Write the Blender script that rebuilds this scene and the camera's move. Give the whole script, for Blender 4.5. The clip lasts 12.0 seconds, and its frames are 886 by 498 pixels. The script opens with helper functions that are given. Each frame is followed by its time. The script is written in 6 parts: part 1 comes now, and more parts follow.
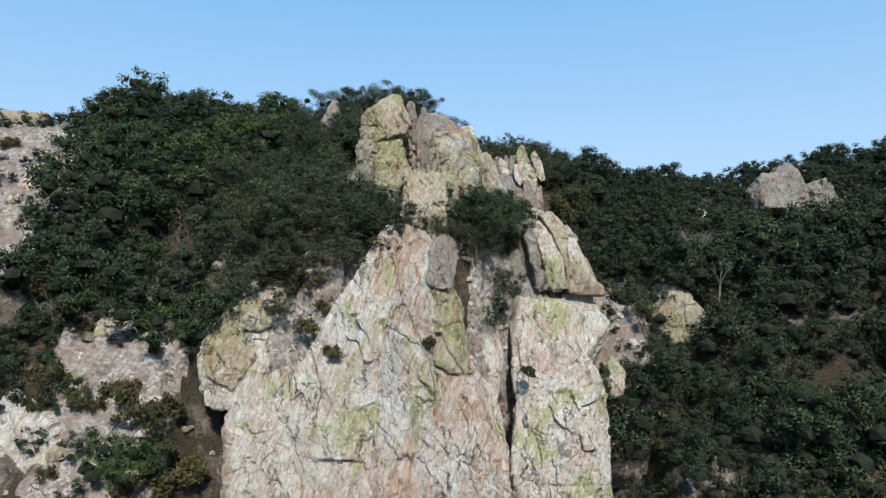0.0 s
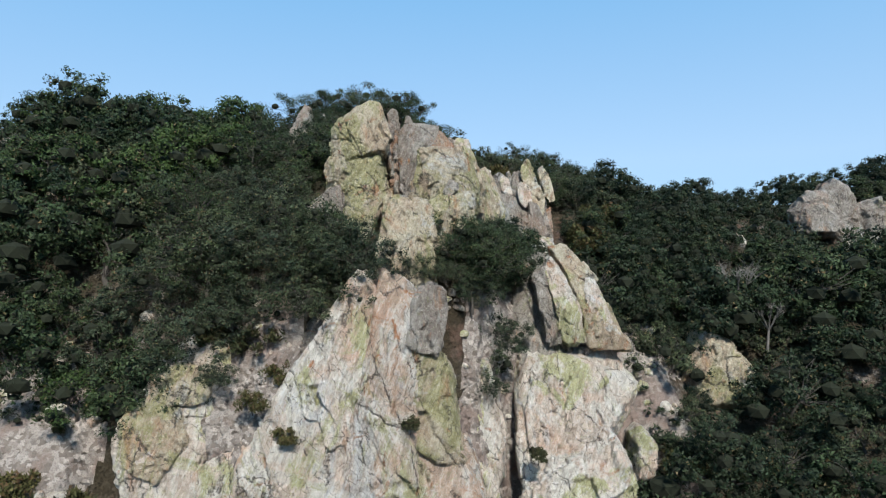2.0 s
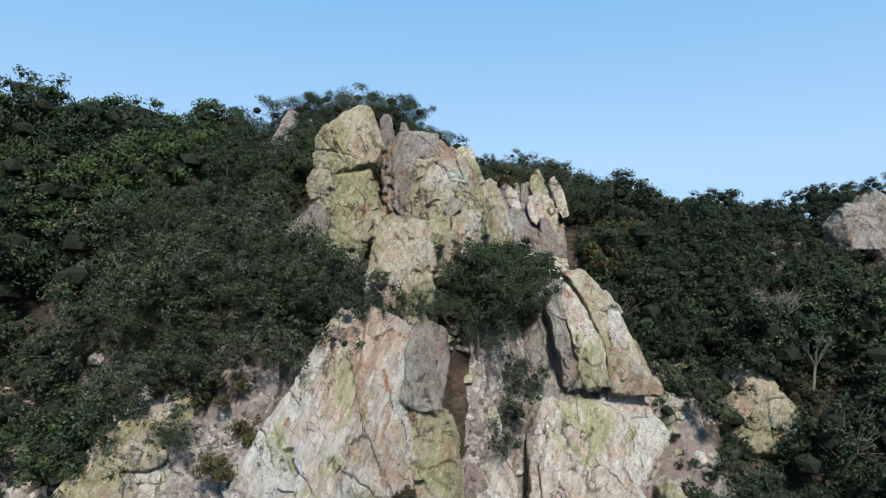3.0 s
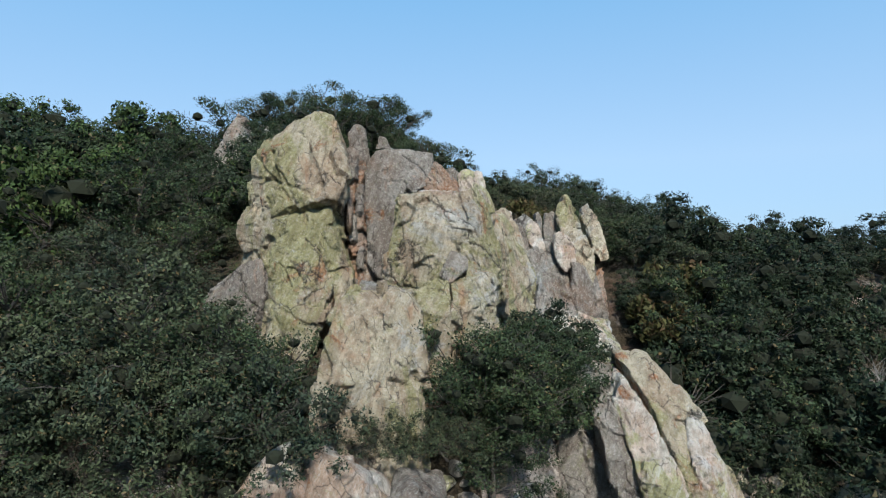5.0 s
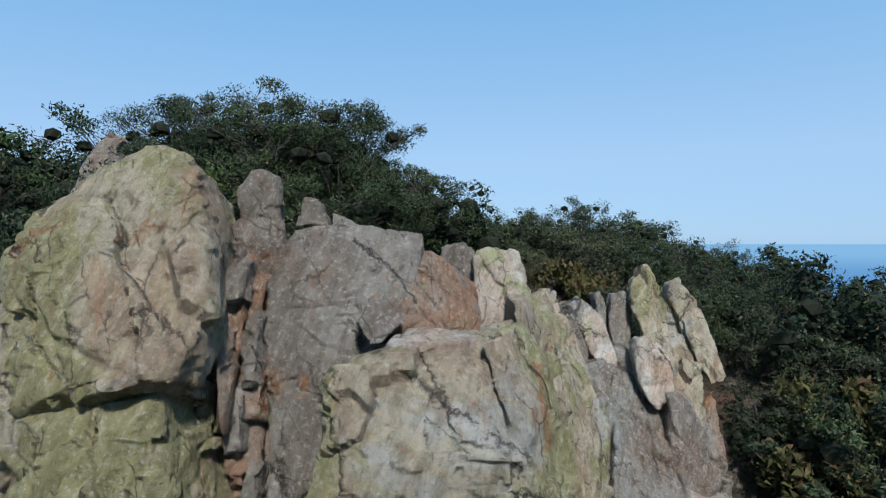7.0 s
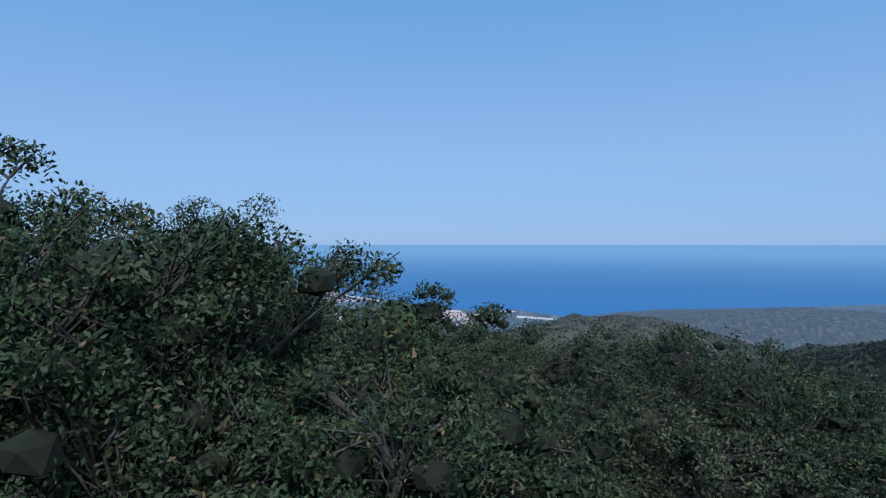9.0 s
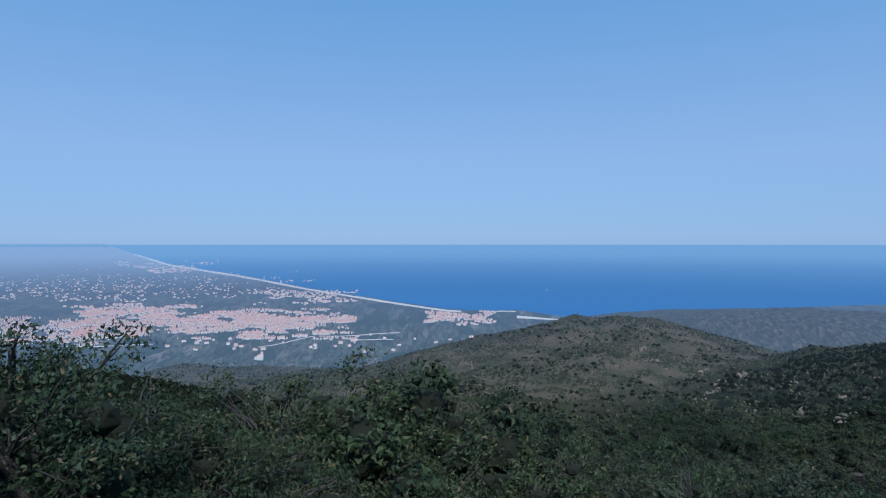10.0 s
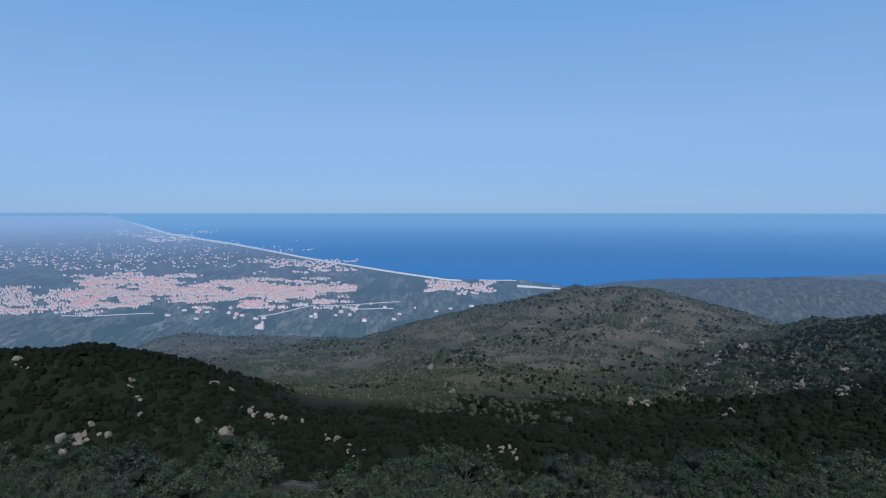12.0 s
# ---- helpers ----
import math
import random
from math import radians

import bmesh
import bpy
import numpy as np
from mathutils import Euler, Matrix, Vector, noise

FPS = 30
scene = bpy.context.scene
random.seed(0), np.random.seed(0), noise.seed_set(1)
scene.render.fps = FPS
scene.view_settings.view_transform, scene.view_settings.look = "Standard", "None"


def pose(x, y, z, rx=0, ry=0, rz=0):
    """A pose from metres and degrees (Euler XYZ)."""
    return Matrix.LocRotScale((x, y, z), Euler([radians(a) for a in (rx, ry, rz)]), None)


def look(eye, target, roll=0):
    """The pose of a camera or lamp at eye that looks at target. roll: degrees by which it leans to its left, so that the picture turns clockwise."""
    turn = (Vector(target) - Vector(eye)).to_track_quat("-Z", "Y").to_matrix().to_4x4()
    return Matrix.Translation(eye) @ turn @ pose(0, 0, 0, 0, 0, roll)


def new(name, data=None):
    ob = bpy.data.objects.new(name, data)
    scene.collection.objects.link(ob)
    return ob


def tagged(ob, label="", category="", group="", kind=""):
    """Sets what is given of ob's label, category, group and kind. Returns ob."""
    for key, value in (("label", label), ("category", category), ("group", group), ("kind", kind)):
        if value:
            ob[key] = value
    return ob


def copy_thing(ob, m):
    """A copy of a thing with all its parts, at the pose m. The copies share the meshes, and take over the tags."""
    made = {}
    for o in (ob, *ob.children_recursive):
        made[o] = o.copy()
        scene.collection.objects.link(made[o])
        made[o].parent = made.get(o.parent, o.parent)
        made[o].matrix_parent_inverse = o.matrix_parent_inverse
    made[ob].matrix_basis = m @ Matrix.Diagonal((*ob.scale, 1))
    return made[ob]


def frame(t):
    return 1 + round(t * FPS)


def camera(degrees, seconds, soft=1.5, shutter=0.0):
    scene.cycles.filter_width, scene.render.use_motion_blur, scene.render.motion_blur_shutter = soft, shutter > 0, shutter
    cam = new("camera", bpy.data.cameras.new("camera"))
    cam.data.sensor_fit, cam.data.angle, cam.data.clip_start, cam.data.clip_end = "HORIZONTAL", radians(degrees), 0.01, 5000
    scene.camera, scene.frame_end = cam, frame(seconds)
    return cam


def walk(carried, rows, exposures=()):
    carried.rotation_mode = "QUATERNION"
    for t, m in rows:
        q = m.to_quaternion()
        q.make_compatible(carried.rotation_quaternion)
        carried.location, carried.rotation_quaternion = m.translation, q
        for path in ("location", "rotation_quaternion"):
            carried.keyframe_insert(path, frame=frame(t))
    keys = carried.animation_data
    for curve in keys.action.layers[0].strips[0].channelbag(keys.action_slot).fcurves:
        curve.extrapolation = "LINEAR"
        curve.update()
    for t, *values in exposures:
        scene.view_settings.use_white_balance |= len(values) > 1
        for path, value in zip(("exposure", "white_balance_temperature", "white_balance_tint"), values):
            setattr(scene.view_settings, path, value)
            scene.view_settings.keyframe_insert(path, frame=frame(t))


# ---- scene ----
cam = camera(71.0, 12.0, soft=1.2)
# seconds, eye, pitch, yaw of the flight over the crest
PATH = [
    (0, -0.01, -0.00, 0.01, -0.38, 0.03),
    (0.5, 0.30, 1.90, 0.58, -0.48, 0.00),
    (1, 0.49, 4.03, 1.20, -0.49, -0.00),
    (1.5, 0.60, 6.31, 1.88, -0.45, 0.01),
    (2, 0.66, 8.77, 2.57, -0.45, -0.00),
    (2.5, 0.64, 11.27, 3.26, -0.46, -0.01),
    (4.5, 0.61, 21.72, 6.03, -0.44, 0.03),
    (5, 0.77, 24.51, 6.60, -0.43, 0.03),
    (5.5, 0.79, 27.66, 7.20, -0.42, 0.02),
    (6, 0.83, 30.95, 7.92, -0.44, -0.00),
    (6.5, 0.82, 34.14, 8.87, -0.46, 0.02),
    (7, 0.73, 37.43, 9.91, -0.49, 0.01),
    (7.5, 0.76, 40.87, 10.98, -0.49, -0.03),
    (7.7, 0.75, 42.24, 11.49, -0.43, -0.03),
    (8.5, 0.75, 47.70, 13.30, -0.47, 0.00),
    (9.3, 0.72, 53.10, 15.05, -0.47, 0.00),
    (10, 0.66, 57.75, 16.60, -0.52, 0.00),
    (10.3, 0.60, 59.75, 17.25, -0.70, 0.00),
    (10.5, 0.55, 61.00, 17.70, -0.94, 0.00),
    (11, 0.40, 64.20, 18.80, -1.80, 0.00),
    (11.5, 0.20, 67.20, 19.85, -2.68, 0.00),
    (12, 0.00, 70.00, 20.90, -3.47, 0.00),
]
walk(cam, [(t, pose(x, y, z, 90 + p, 0, w)) for t, x, y, z, p, w in PATH],
     exposures=[(0, 0.76, 6350, 9), (5.0, 0.74, 6350, 9), (6.5, 0.64, 6250, 9), (7.7, 0.46, 6000, 10), (9.3, 0.2, 5500, 14), (12.0, 0.14, 5500, 14)])

# ---- sky and sun ----
SUN_UP, SUN_FROM = radians(46), radians(169)      # elevation, and compass bearing from +y towards +x
world = bpy.data.worlds.new("sky")
scene.world = world
world.use_nodes = True
wn, wl = world.node_tree.nodes, world.node_tree.links
sky = wn.new("ShaderNodeTexSky")
sky.sky_type, sky.sun_disc = "NISHITA", False
sky.sun_elevation, sky.sun_rotation = SUN_UP, SUN_FROM
sky.altitude, sky.air_density, sky.dust_density, sky.ozone_density = 400, 1.0, 0.3, 3.5
# thin haze evens the blue out: paler towards the horizon
where, part_z = wn.new("ShaderNodeTexCoord"), wn.new("ShaderNodeSeparateXYZ")
wl.new(where.outputs["Generated"], part_z.inputs[0])
haze = wn.new("ShaderNodeValToRGB")
haze.color_ramp.elements[0].position, haze.color_ramp.elements[1].position = 0.0, 0.42
haze.color_ramp.elements[0].color, haze.color_ramp.elements[1].color = (0.22, 0.37, 0.55, 1), (0.13, 0.315, 0.53, 1)
pale = haze.color_ramp.elements.new(0.13)
pale.color = (0.265, 0.40, 0.565, 1)
wl.new(part_z.outputs[2], haze.inputs[0])
bright = wn.new("ShaderNodeMix")
bright.data_type, bright.blend_type = "RGBA", "MULTIPLY"
bright.inputs[0].default_value, bright.inputs[7].default_value = 1.0, (10, 10, 10, 1)
wl.new(haze.outputs[0], bright.inputs[6])
veil = wn.new("ShaderNodeMix")
veil.data_type = "RGBA"
veil.inputs[0].default_value = 0.85
wl.new(sky.outputs[0], veil.inputs[6])
wl.new(bright.outputs[2], veil.inputs[7])
wl.new(veil.outputs[2], wn["Background"].inputs[0])
wn["Background"].inputs[1].default_value = 0.1
sun = new("sun", bpy.data.lights.new("sun", "SUN"))
sun.data.energy, sun.data.angle, sun.data.color = 3.5, radians(6), (1.0, 0.95, 0.88)
sun.matrix_world = look((0, 0, 300), (-math.sin(SUN_FROM) * 100, -math.cos(SUN_FROM) * 100, 300 - 100 * math.tan(SUN_UP)))


# ---- materials ----
class Mat:
    """A node material under construction: small helpers that return output sockets."""

    def __init__(self, name, rough=0.9):
        self.m = bpy.data.materials.new(name)
        self.m.use_nodes = True
        self.n, self.l = self.m.node_tree.nodes, self.m.node_tree.links
        self.b = self.n["Principled BSDF"]
        self.b.inputs["Roughness"].default_value = rough
        self.b.inputs["Specular IOR Level"].default_value = 0.25

    def put(self, socket, value):
        if isinstance(value, bpy.types.NodeSocket):
            self.l.new(value, socket)
        elif isinstance(value, tuple) and len(value) == 3 and socket.type == "RGBA":
            socket.default_value = (*value, 1)
        else:
            socket.default_value = value

    def coords(self, scale=(1, 1, 1), turn=(0, 0, 0), kind="Object"):
        c, m = self.n.new("ShaderNodeTexCoord"), self.n.new("ShaderNodeMapping")
        self.l.new(c.outputs[kind], m.inputs[0])
        m.inputs["Scale"].default_value = scale
        m.inputs["Rotation"].default_value = [radians(a) for a in turn]
        return m.outputs[0]

    def place(self):
        return self.n.new("ShaderNodeNewGeometry").outputs["Position"]

    def noise(self, at, scale, detail=5.0, rough=0.6, warp=0.0):
        t = self.n.new("ShaderNodeTexNoise")
        self.put(t.inputs["Vector"], at)
        for k, v in (("Scale", scale), ("Detail", detail), ("Roughness", rough), ("Distortion", warp)):
            t.inputs[k].default_value = v
        return t.outputs["Fac"]

    def cells(self, at, scale, feature="F1", out="Distance", metric="EUCLIDEAN"):
        t = self.n.new("ShaderNodeTexVoronoi")
        t.feature = feature
        if feature == "F1":
            t.distance = metric
        self.put(t.inputs["Vector"], at)
        t.inputs["Scale"].default_value = scale
        return t.outputs[out]

    def facets(self, at, scale):
        """Height of small flat breaks: every cell is tilted its own way."""
        t = self.n.new("ShaderNodeTexVoronoi")
        t.distance = "CHEBYCHEV"
        t.inputs["Scale"].default_value = scale
        self.put(t.inputs["Vector"], at)
        arm, lean, dot = (self.n.new("ShaderNodeVectorMath") for _ in range(3))
        arm.operation, lean.operation, dot.operation = "SUBTRACT", "SUBTRACT", "DOT_PRODUCT"
        self.put(arm.inputs[0], at), self.put(arm.inputs[1], t.outputs["Position"])
        self.put(lean.inputs[0], t.outputs["Color"])
        lean.inputs[1].default_value = (0.5, 0.5, 0.5)
        self.put(dot.inputs[0], arm.outputs[0]), self.put(dot.inputs[1], lean.outputs[0])
        return dot.outputs["Value"]

    def ramp(self, fac, lo, hi, to_lo=0.0, to_hi=1.0):
        r = self.n.new("ShaderNodeMapRange")
        self.put(r.inputs[0], fac)
        for i, v in enumerate((lo, hi, to_lo, to_hi)):
            r.inputs[i + 1].default_value = v
        return r.outputs[0]

    def mix(self, fac, a, b, how="MIX"):
        x = self.n.new("ShaderNodeMix")
        x.data_type, x.blend_type = "RGBA", how
        self.put(x.inputs[0], fac), self.put(x.inputs[6], a), self.put(x.inputs[7], b)
        return x.outputs[2]

    def math(self, op, a, b=0.0):
        x = self.n.new("ShaderNodeMath")
        x.operation = op
        self.put(x.inputs[0], a), self.put(x.inputs[1], b)
        return x.outputs[0]

    def bump(self, height, strength=0.5, depth=0.05, under=None):
        b = self.n.new("ShaderNodeBump")
        b.inputs["Strength"].default_value, b.inputs["Distance"].default_value = strength, depth
        self.put(b.inputs["Height"], height)
        if under is not None:
            self.put(b.inputs["Normal"], under)
        return b.outputs[0]

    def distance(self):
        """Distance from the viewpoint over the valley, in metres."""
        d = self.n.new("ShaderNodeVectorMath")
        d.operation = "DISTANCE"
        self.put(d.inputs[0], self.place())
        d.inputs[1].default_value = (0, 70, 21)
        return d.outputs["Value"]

    def painted_haze(self, fac, colour=(0.34, 0.50, 0.74), power=0.36, last=(0.25, 0.37, 0.53)):
        """Distance haze painted on as emission, so that the far backdrop glows."""
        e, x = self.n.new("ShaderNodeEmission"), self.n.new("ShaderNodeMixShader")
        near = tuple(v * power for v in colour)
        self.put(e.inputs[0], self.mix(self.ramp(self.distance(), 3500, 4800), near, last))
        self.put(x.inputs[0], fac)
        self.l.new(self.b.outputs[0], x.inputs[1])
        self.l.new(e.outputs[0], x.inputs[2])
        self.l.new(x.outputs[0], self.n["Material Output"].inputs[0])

    def done(self, colour, normal=None):
        self.put(self.b.inputs["Base Color"], colour)
        if normal is not None:
            self.put(self.b.inputs["Normal"], normal)
        return self.m


def leaned_beds(m, at):
    """Coordinates turned along the steep beds of the rock."""
    t = m.n.new("ShaderNodeVectorRotate")
    t.inputs["Angle"].default_value, t.inputs["Axis"].default_value = radians(-20), (0.15, 1, 0.1)
    m.put(t.inputs["Vector"], at)
    return t.outputs[0]


def rock_material(name, base, second, lichen, amount, rust, stain):
    """Gneiss: two tones in bands, patches of lichen, rust stains, dark specks, cracks."""
    m = Mat(name, 0.92)
    at = m.place()
    c = m.mix(m.ramp(m.noise(m.mix(1.0, at, (1.0, 1.0, 0.45), "MULTIPLY"), 0.62, 7, 0.62, 0.8), 0.44, 0.56), base, second)
    c = m.mix(m.ramp(m.noise(at, 0.33, 7, 0.65, 0.8), 0.55, 0.63, 0, 0.7), c, m.mix(1.0, c, (1.0, 0.80, 0.70), "MULTIPLY"))
    c = m.mix(m.ramp(m.noise(at, 0.27, 7, 0.7, 1.0), 0.57, 0.64, 0, 0.75), c, tuple(min(0.66, base[1] * f) for f in (1.12, 1.14, 1.1)))
    c = m.mix(m.ramp(m.noise(at, 2.3, 8, 0.7, 0.3), 0.35, 0.7), c, m.mix(1.0, c, (0.74, 0.72, 0.7), "MULTIPLY"))
    c = m.mix(m.ramp(m.noise(m.mix(1.0, at, (1.0, 1.0, 0.6), "MULTIPLY"), 0.36, 8, 0.68, 0.9), 0.57 - amount, 0.63 - amount), c, m.mix(m.noise(at, 5, 4), lichen, tuple(v * 0.62 for v in lichen)))
    c = m.mix(m.ramp(m.noise(at, 0.8, 5, 0.6, 1.2), 0.66 - rust, 0.74 - rust), c, (0.42, 0.2, 0.1))
    c = m.mix(m.ramp(m.noise(at, 1.5, 9, 0.75, 0.4), 0.6, 0.72, 0, stain), c, (0.13, 0.13, 0.125))
    c = m.mix(m.ramp(m.noise(at, 3.7, 6, 0.7), 0.63, 0.7, 0, 0.7), c, (0.62, 0.6, 0.56))
    c = m.mix(m.ramp(m.noise(at, 26, 6, 0.75), 0.54, 0.62, 0, 0.6), c, m.mix(1.0, c, (0.42, 0.4, 0.37), "MULTIPLY"))
    c = m.mix(m.ramp(m.noise(at, 13, 7, 0.8), 0.53, 0.62, 0, 0.6), c, (0.68, 0.65, 0.57))
    c = m.mix(m.ramp(m.noise(at, 6, 8, 0.8, 0.4), 0.55, 0.63, 0, 0.7), c, m.mix(1.0, c, (0.5, 0.48, 0.44), "MULTIPLY"))
    c = m.mix(m.ramp(m.noise(at, 3.1, 9, 0.8, 0.8), 0.57, 0.62, 0, 0.6), c, m.mix(m.noise(at, 40, 3), lichen, tuple(v * 0.7 for v in lichen)))
    streak = m.noise(m.mix(1.0, at, (1.0, 1.0, 0.22), "MULTIPLY"), 1.1, 6, 0.65, 0.5)
    c = m.mix(m.ramp(streak, 0.6 - rust * 0.5, 0.7 - rust * 0.5, 0, 0.6), c, (0.46, 0.25, 0.14))
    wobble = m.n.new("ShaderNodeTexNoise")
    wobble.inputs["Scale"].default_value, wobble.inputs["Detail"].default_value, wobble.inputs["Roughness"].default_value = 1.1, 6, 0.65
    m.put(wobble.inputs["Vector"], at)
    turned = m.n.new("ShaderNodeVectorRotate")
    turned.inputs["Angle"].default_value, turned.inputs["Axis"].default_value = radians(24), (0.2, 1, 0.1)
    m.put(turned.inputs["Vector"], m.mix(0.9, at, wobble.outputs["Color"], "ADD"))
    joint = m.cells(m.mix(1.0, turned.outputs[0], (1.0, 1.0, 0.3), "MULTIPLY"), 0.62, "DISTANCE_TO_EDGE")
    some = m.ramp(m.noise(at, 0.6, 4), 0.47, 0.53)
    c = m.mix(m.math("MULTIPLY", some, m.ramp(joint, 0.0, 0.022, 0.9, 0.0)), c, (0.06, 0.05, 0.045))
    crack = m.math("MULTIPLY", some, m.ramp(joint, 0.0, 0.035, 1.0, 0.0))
    warped = m.mix(0.35, at, wobble.outputs["Color"], "ADD")
    leaned = m.n.new("ShaderNodeVectorRotate")
    leaned.inputs["Angle"].default_value, leaned.inputs["Axis"].default_value = radians(37), (0.6, 0.7, 0.2)
    m.put(leaned.inputs["Vector"], warped)
    flute = m.noise(m.mix(1.0, leaned_beds(m, warped), (5.0, 3.0, 0.55), "MULTIPLY"), 1.0, 9, 0.72, 0.3)
    c = m.mix(m.ramp(flute, 0.48, 0.58, 0, 0.6), c, m.mix(1.0, c, (0.60, 0.57, 0.53), "MULTIPLY"))
    c = m.mix(m.ramp(flute, 0.36, 0.44, 0.5, 0), c, tuple(min(0.75, v * 1.12) for v in base))
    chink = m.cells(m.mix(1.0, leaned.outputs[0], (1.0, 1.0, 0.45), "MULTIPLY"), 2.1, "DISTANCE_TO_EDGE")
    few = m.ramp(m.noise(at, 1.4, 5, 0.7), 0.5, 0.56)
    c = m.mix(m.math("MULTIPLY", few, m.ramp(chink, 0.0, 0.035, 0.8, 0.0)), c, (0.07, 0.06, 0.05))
    n1 = m.bump(m.facets(leaned.outputs[0], 2.6), 0.9, 0.7, m.bump(flute, 1.0, 0.22))
    n2 = m.bump(m.facets(warped, 7.5), 1.0, 0.75, n1)
    n3 = m.bump(m.noise(at, 14, 10, 0.8, 0.2), 1.0, 0.09, n2)
    n4 = m.bump(m.noise(at, 36, 7, 0.8), 0.9, 0.035, n3)
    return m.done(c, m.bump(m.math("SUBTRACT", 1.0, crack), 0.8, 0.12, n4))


ROCK_PALE = rock_material("pale_rock", (0.78, 0.735, 0.655), (0.70, 0.58, 0.48), (0.57, 0.55, 0.30), 0.045, 0.03, 0.5)
ROCK_LICHEN = rock_material("lichen_rock", (0.585, 0.515, 0.38), (0.51, 0.40, 0.285), (0.455, 0.42, 0.215), 0.07, 0.045, 0.6)
ROCK_STAINED = rock_material("stained_rock", (0.73, 0.69, 0.63), (0.62, 0.46, 0.35), (0.5, 0.48, 0.27), -0.01, 0.07, 0.45)
ROCK_GREY = rock_material("grey_rock", (0.385, 0.35, 0.31), (0.295, 0.25, 0.212), (0.3, 0.3, 0.16), -0.03, 0.02, 0.7)
ROCK_RUST = rock_material("rusty_rock", (0.44, 0.34, 0.27), (0.42, 0.25, 0.16), (0.38, 0.36, 0.2), -0.04, 0.09, 0.5)


def leaf_material(name, dark, light, dry=(0.12, 0.09, 0.05), dryness=0.05):
    m = Mat(name, 0.6)
    isl = m.n.new("ShaderNodeNewGeometry").outputs["Random Per Island"]
    obj = m.n.new("ShaderNodeObjectInfo").outputs["Random"]
    c = m.mix(isl, dark, light)
    c = m.mix(m.ramp(isl, 1 - dryness, 1 - dryness + 0.01), c, dry)
    c = m.mix(1.0, c, m.mix(obj, (0.72, 0.78, 0.82), (1.3, 1.22, 1.05)), "MULTIPLY")
    c = m.mix(m.ramp(m.noise(m.coords((1, 1, 1)), 0.9, 3), 0.4, 0.6), c, m.mix(1.0, c, (0.8, 0.9, 0.85), "MULTIPLY"))
    m.b.inputs["Specular IOR Level"].default_value = 0.12
    m.b.inputs["Transmission Weight"].default_value = 0.0
    return m.done(c)


LEAF_OAK = leaf_material("oak_leaves", (0.013, 0.022, 0.010), (0.058, 0.080, 0.040))
LEAF_BRIGHT = leaf_material("bright_leaves", (0.024, 0.042, 0.013), (0.070, 0.100, 0.034))
LEAF_OLIVE = leaf_material("olive_leaves", (0.025, 0.034, 0.019), (0.074, 0.089, 0.053), dryness=0.06)
LEAF_DRY = leaf_material("heath_leaves", (0.045, 0.045, 0.02), (0.095, 0.088, 0.036), (0.085, 0.055, 0.032), 0.25)
# oak leaves once more, with the right slope's shade put into the colour
LEAF_SHADED = leaf_material("shaded_oak_leaves", (0.008, 0.014, 0.008), (0.040, 0.056, 0.032))
# filler for crowns: the shade among the leaves is painted as near-black
inside = Mat("crown_inner_shade", 1.0)
INNER_SHADE = inside.done(inside.mix(inside.noise(inside.place(), 7, 4), (0.008, 0.010, 0.006), (0.022, 0.026, 0.014)))
bark = Mat("bark", 0.95)
BARK = bark.done(bark.mix(bark.noise(bark.coords((6, 6, 1.5)), 3, 6), (0.045, 0.038, 0.032), (0.11, 0.098, 0.085)),
                 bark.bump(bark.noise(bark.coords((8, 8, 2)), 4, 6), 0.8, 0.02))


dead = Mat("dead_wood", 0.95)
DEAD_WOOD = dead.done(dead.mix(dead.noise(dead.coords((6, 6, 1.5)), 3, 6), (0.09, 0.082, 0.072), (0.19, 0.178, 0.16)))


def scree_material():
    """Pale gravel and broken stone with earth between."""
    m = Mat("scree", 0.95)
    at = m.place()
    sep = m.n.new("ShaderNodeSeparateColor")
    m.l.new(m.cells(at, 4.5, "F1", "Color", "CHEBYCHEV"), sep.inputs[0])
    c = m.mix(sep.outputs[0], (0.15, 0.125, 0.105), (0.42, 0.375, 0.33))
    c = m.mix(m.ramp(m.noise(at, 0.5, 6, 0.65), 0.48, 0.6, 0, 0.85), c, (0.20, 0.145, 0.12))
    c = m.mix(m.ramp(m.noise(at, 14, 5, 0.7), 0.5, 0.6, 0, 0.6), c, (0.12, 0.10, 0.085))
    return m.done(c, m.bump(m.facets(at, 4.5), 1.0, 0.9, m.bump(m.noise(at, 9, 8, 0.8), 0.8, 0.08)))


SCREE_STONE = scree_material()


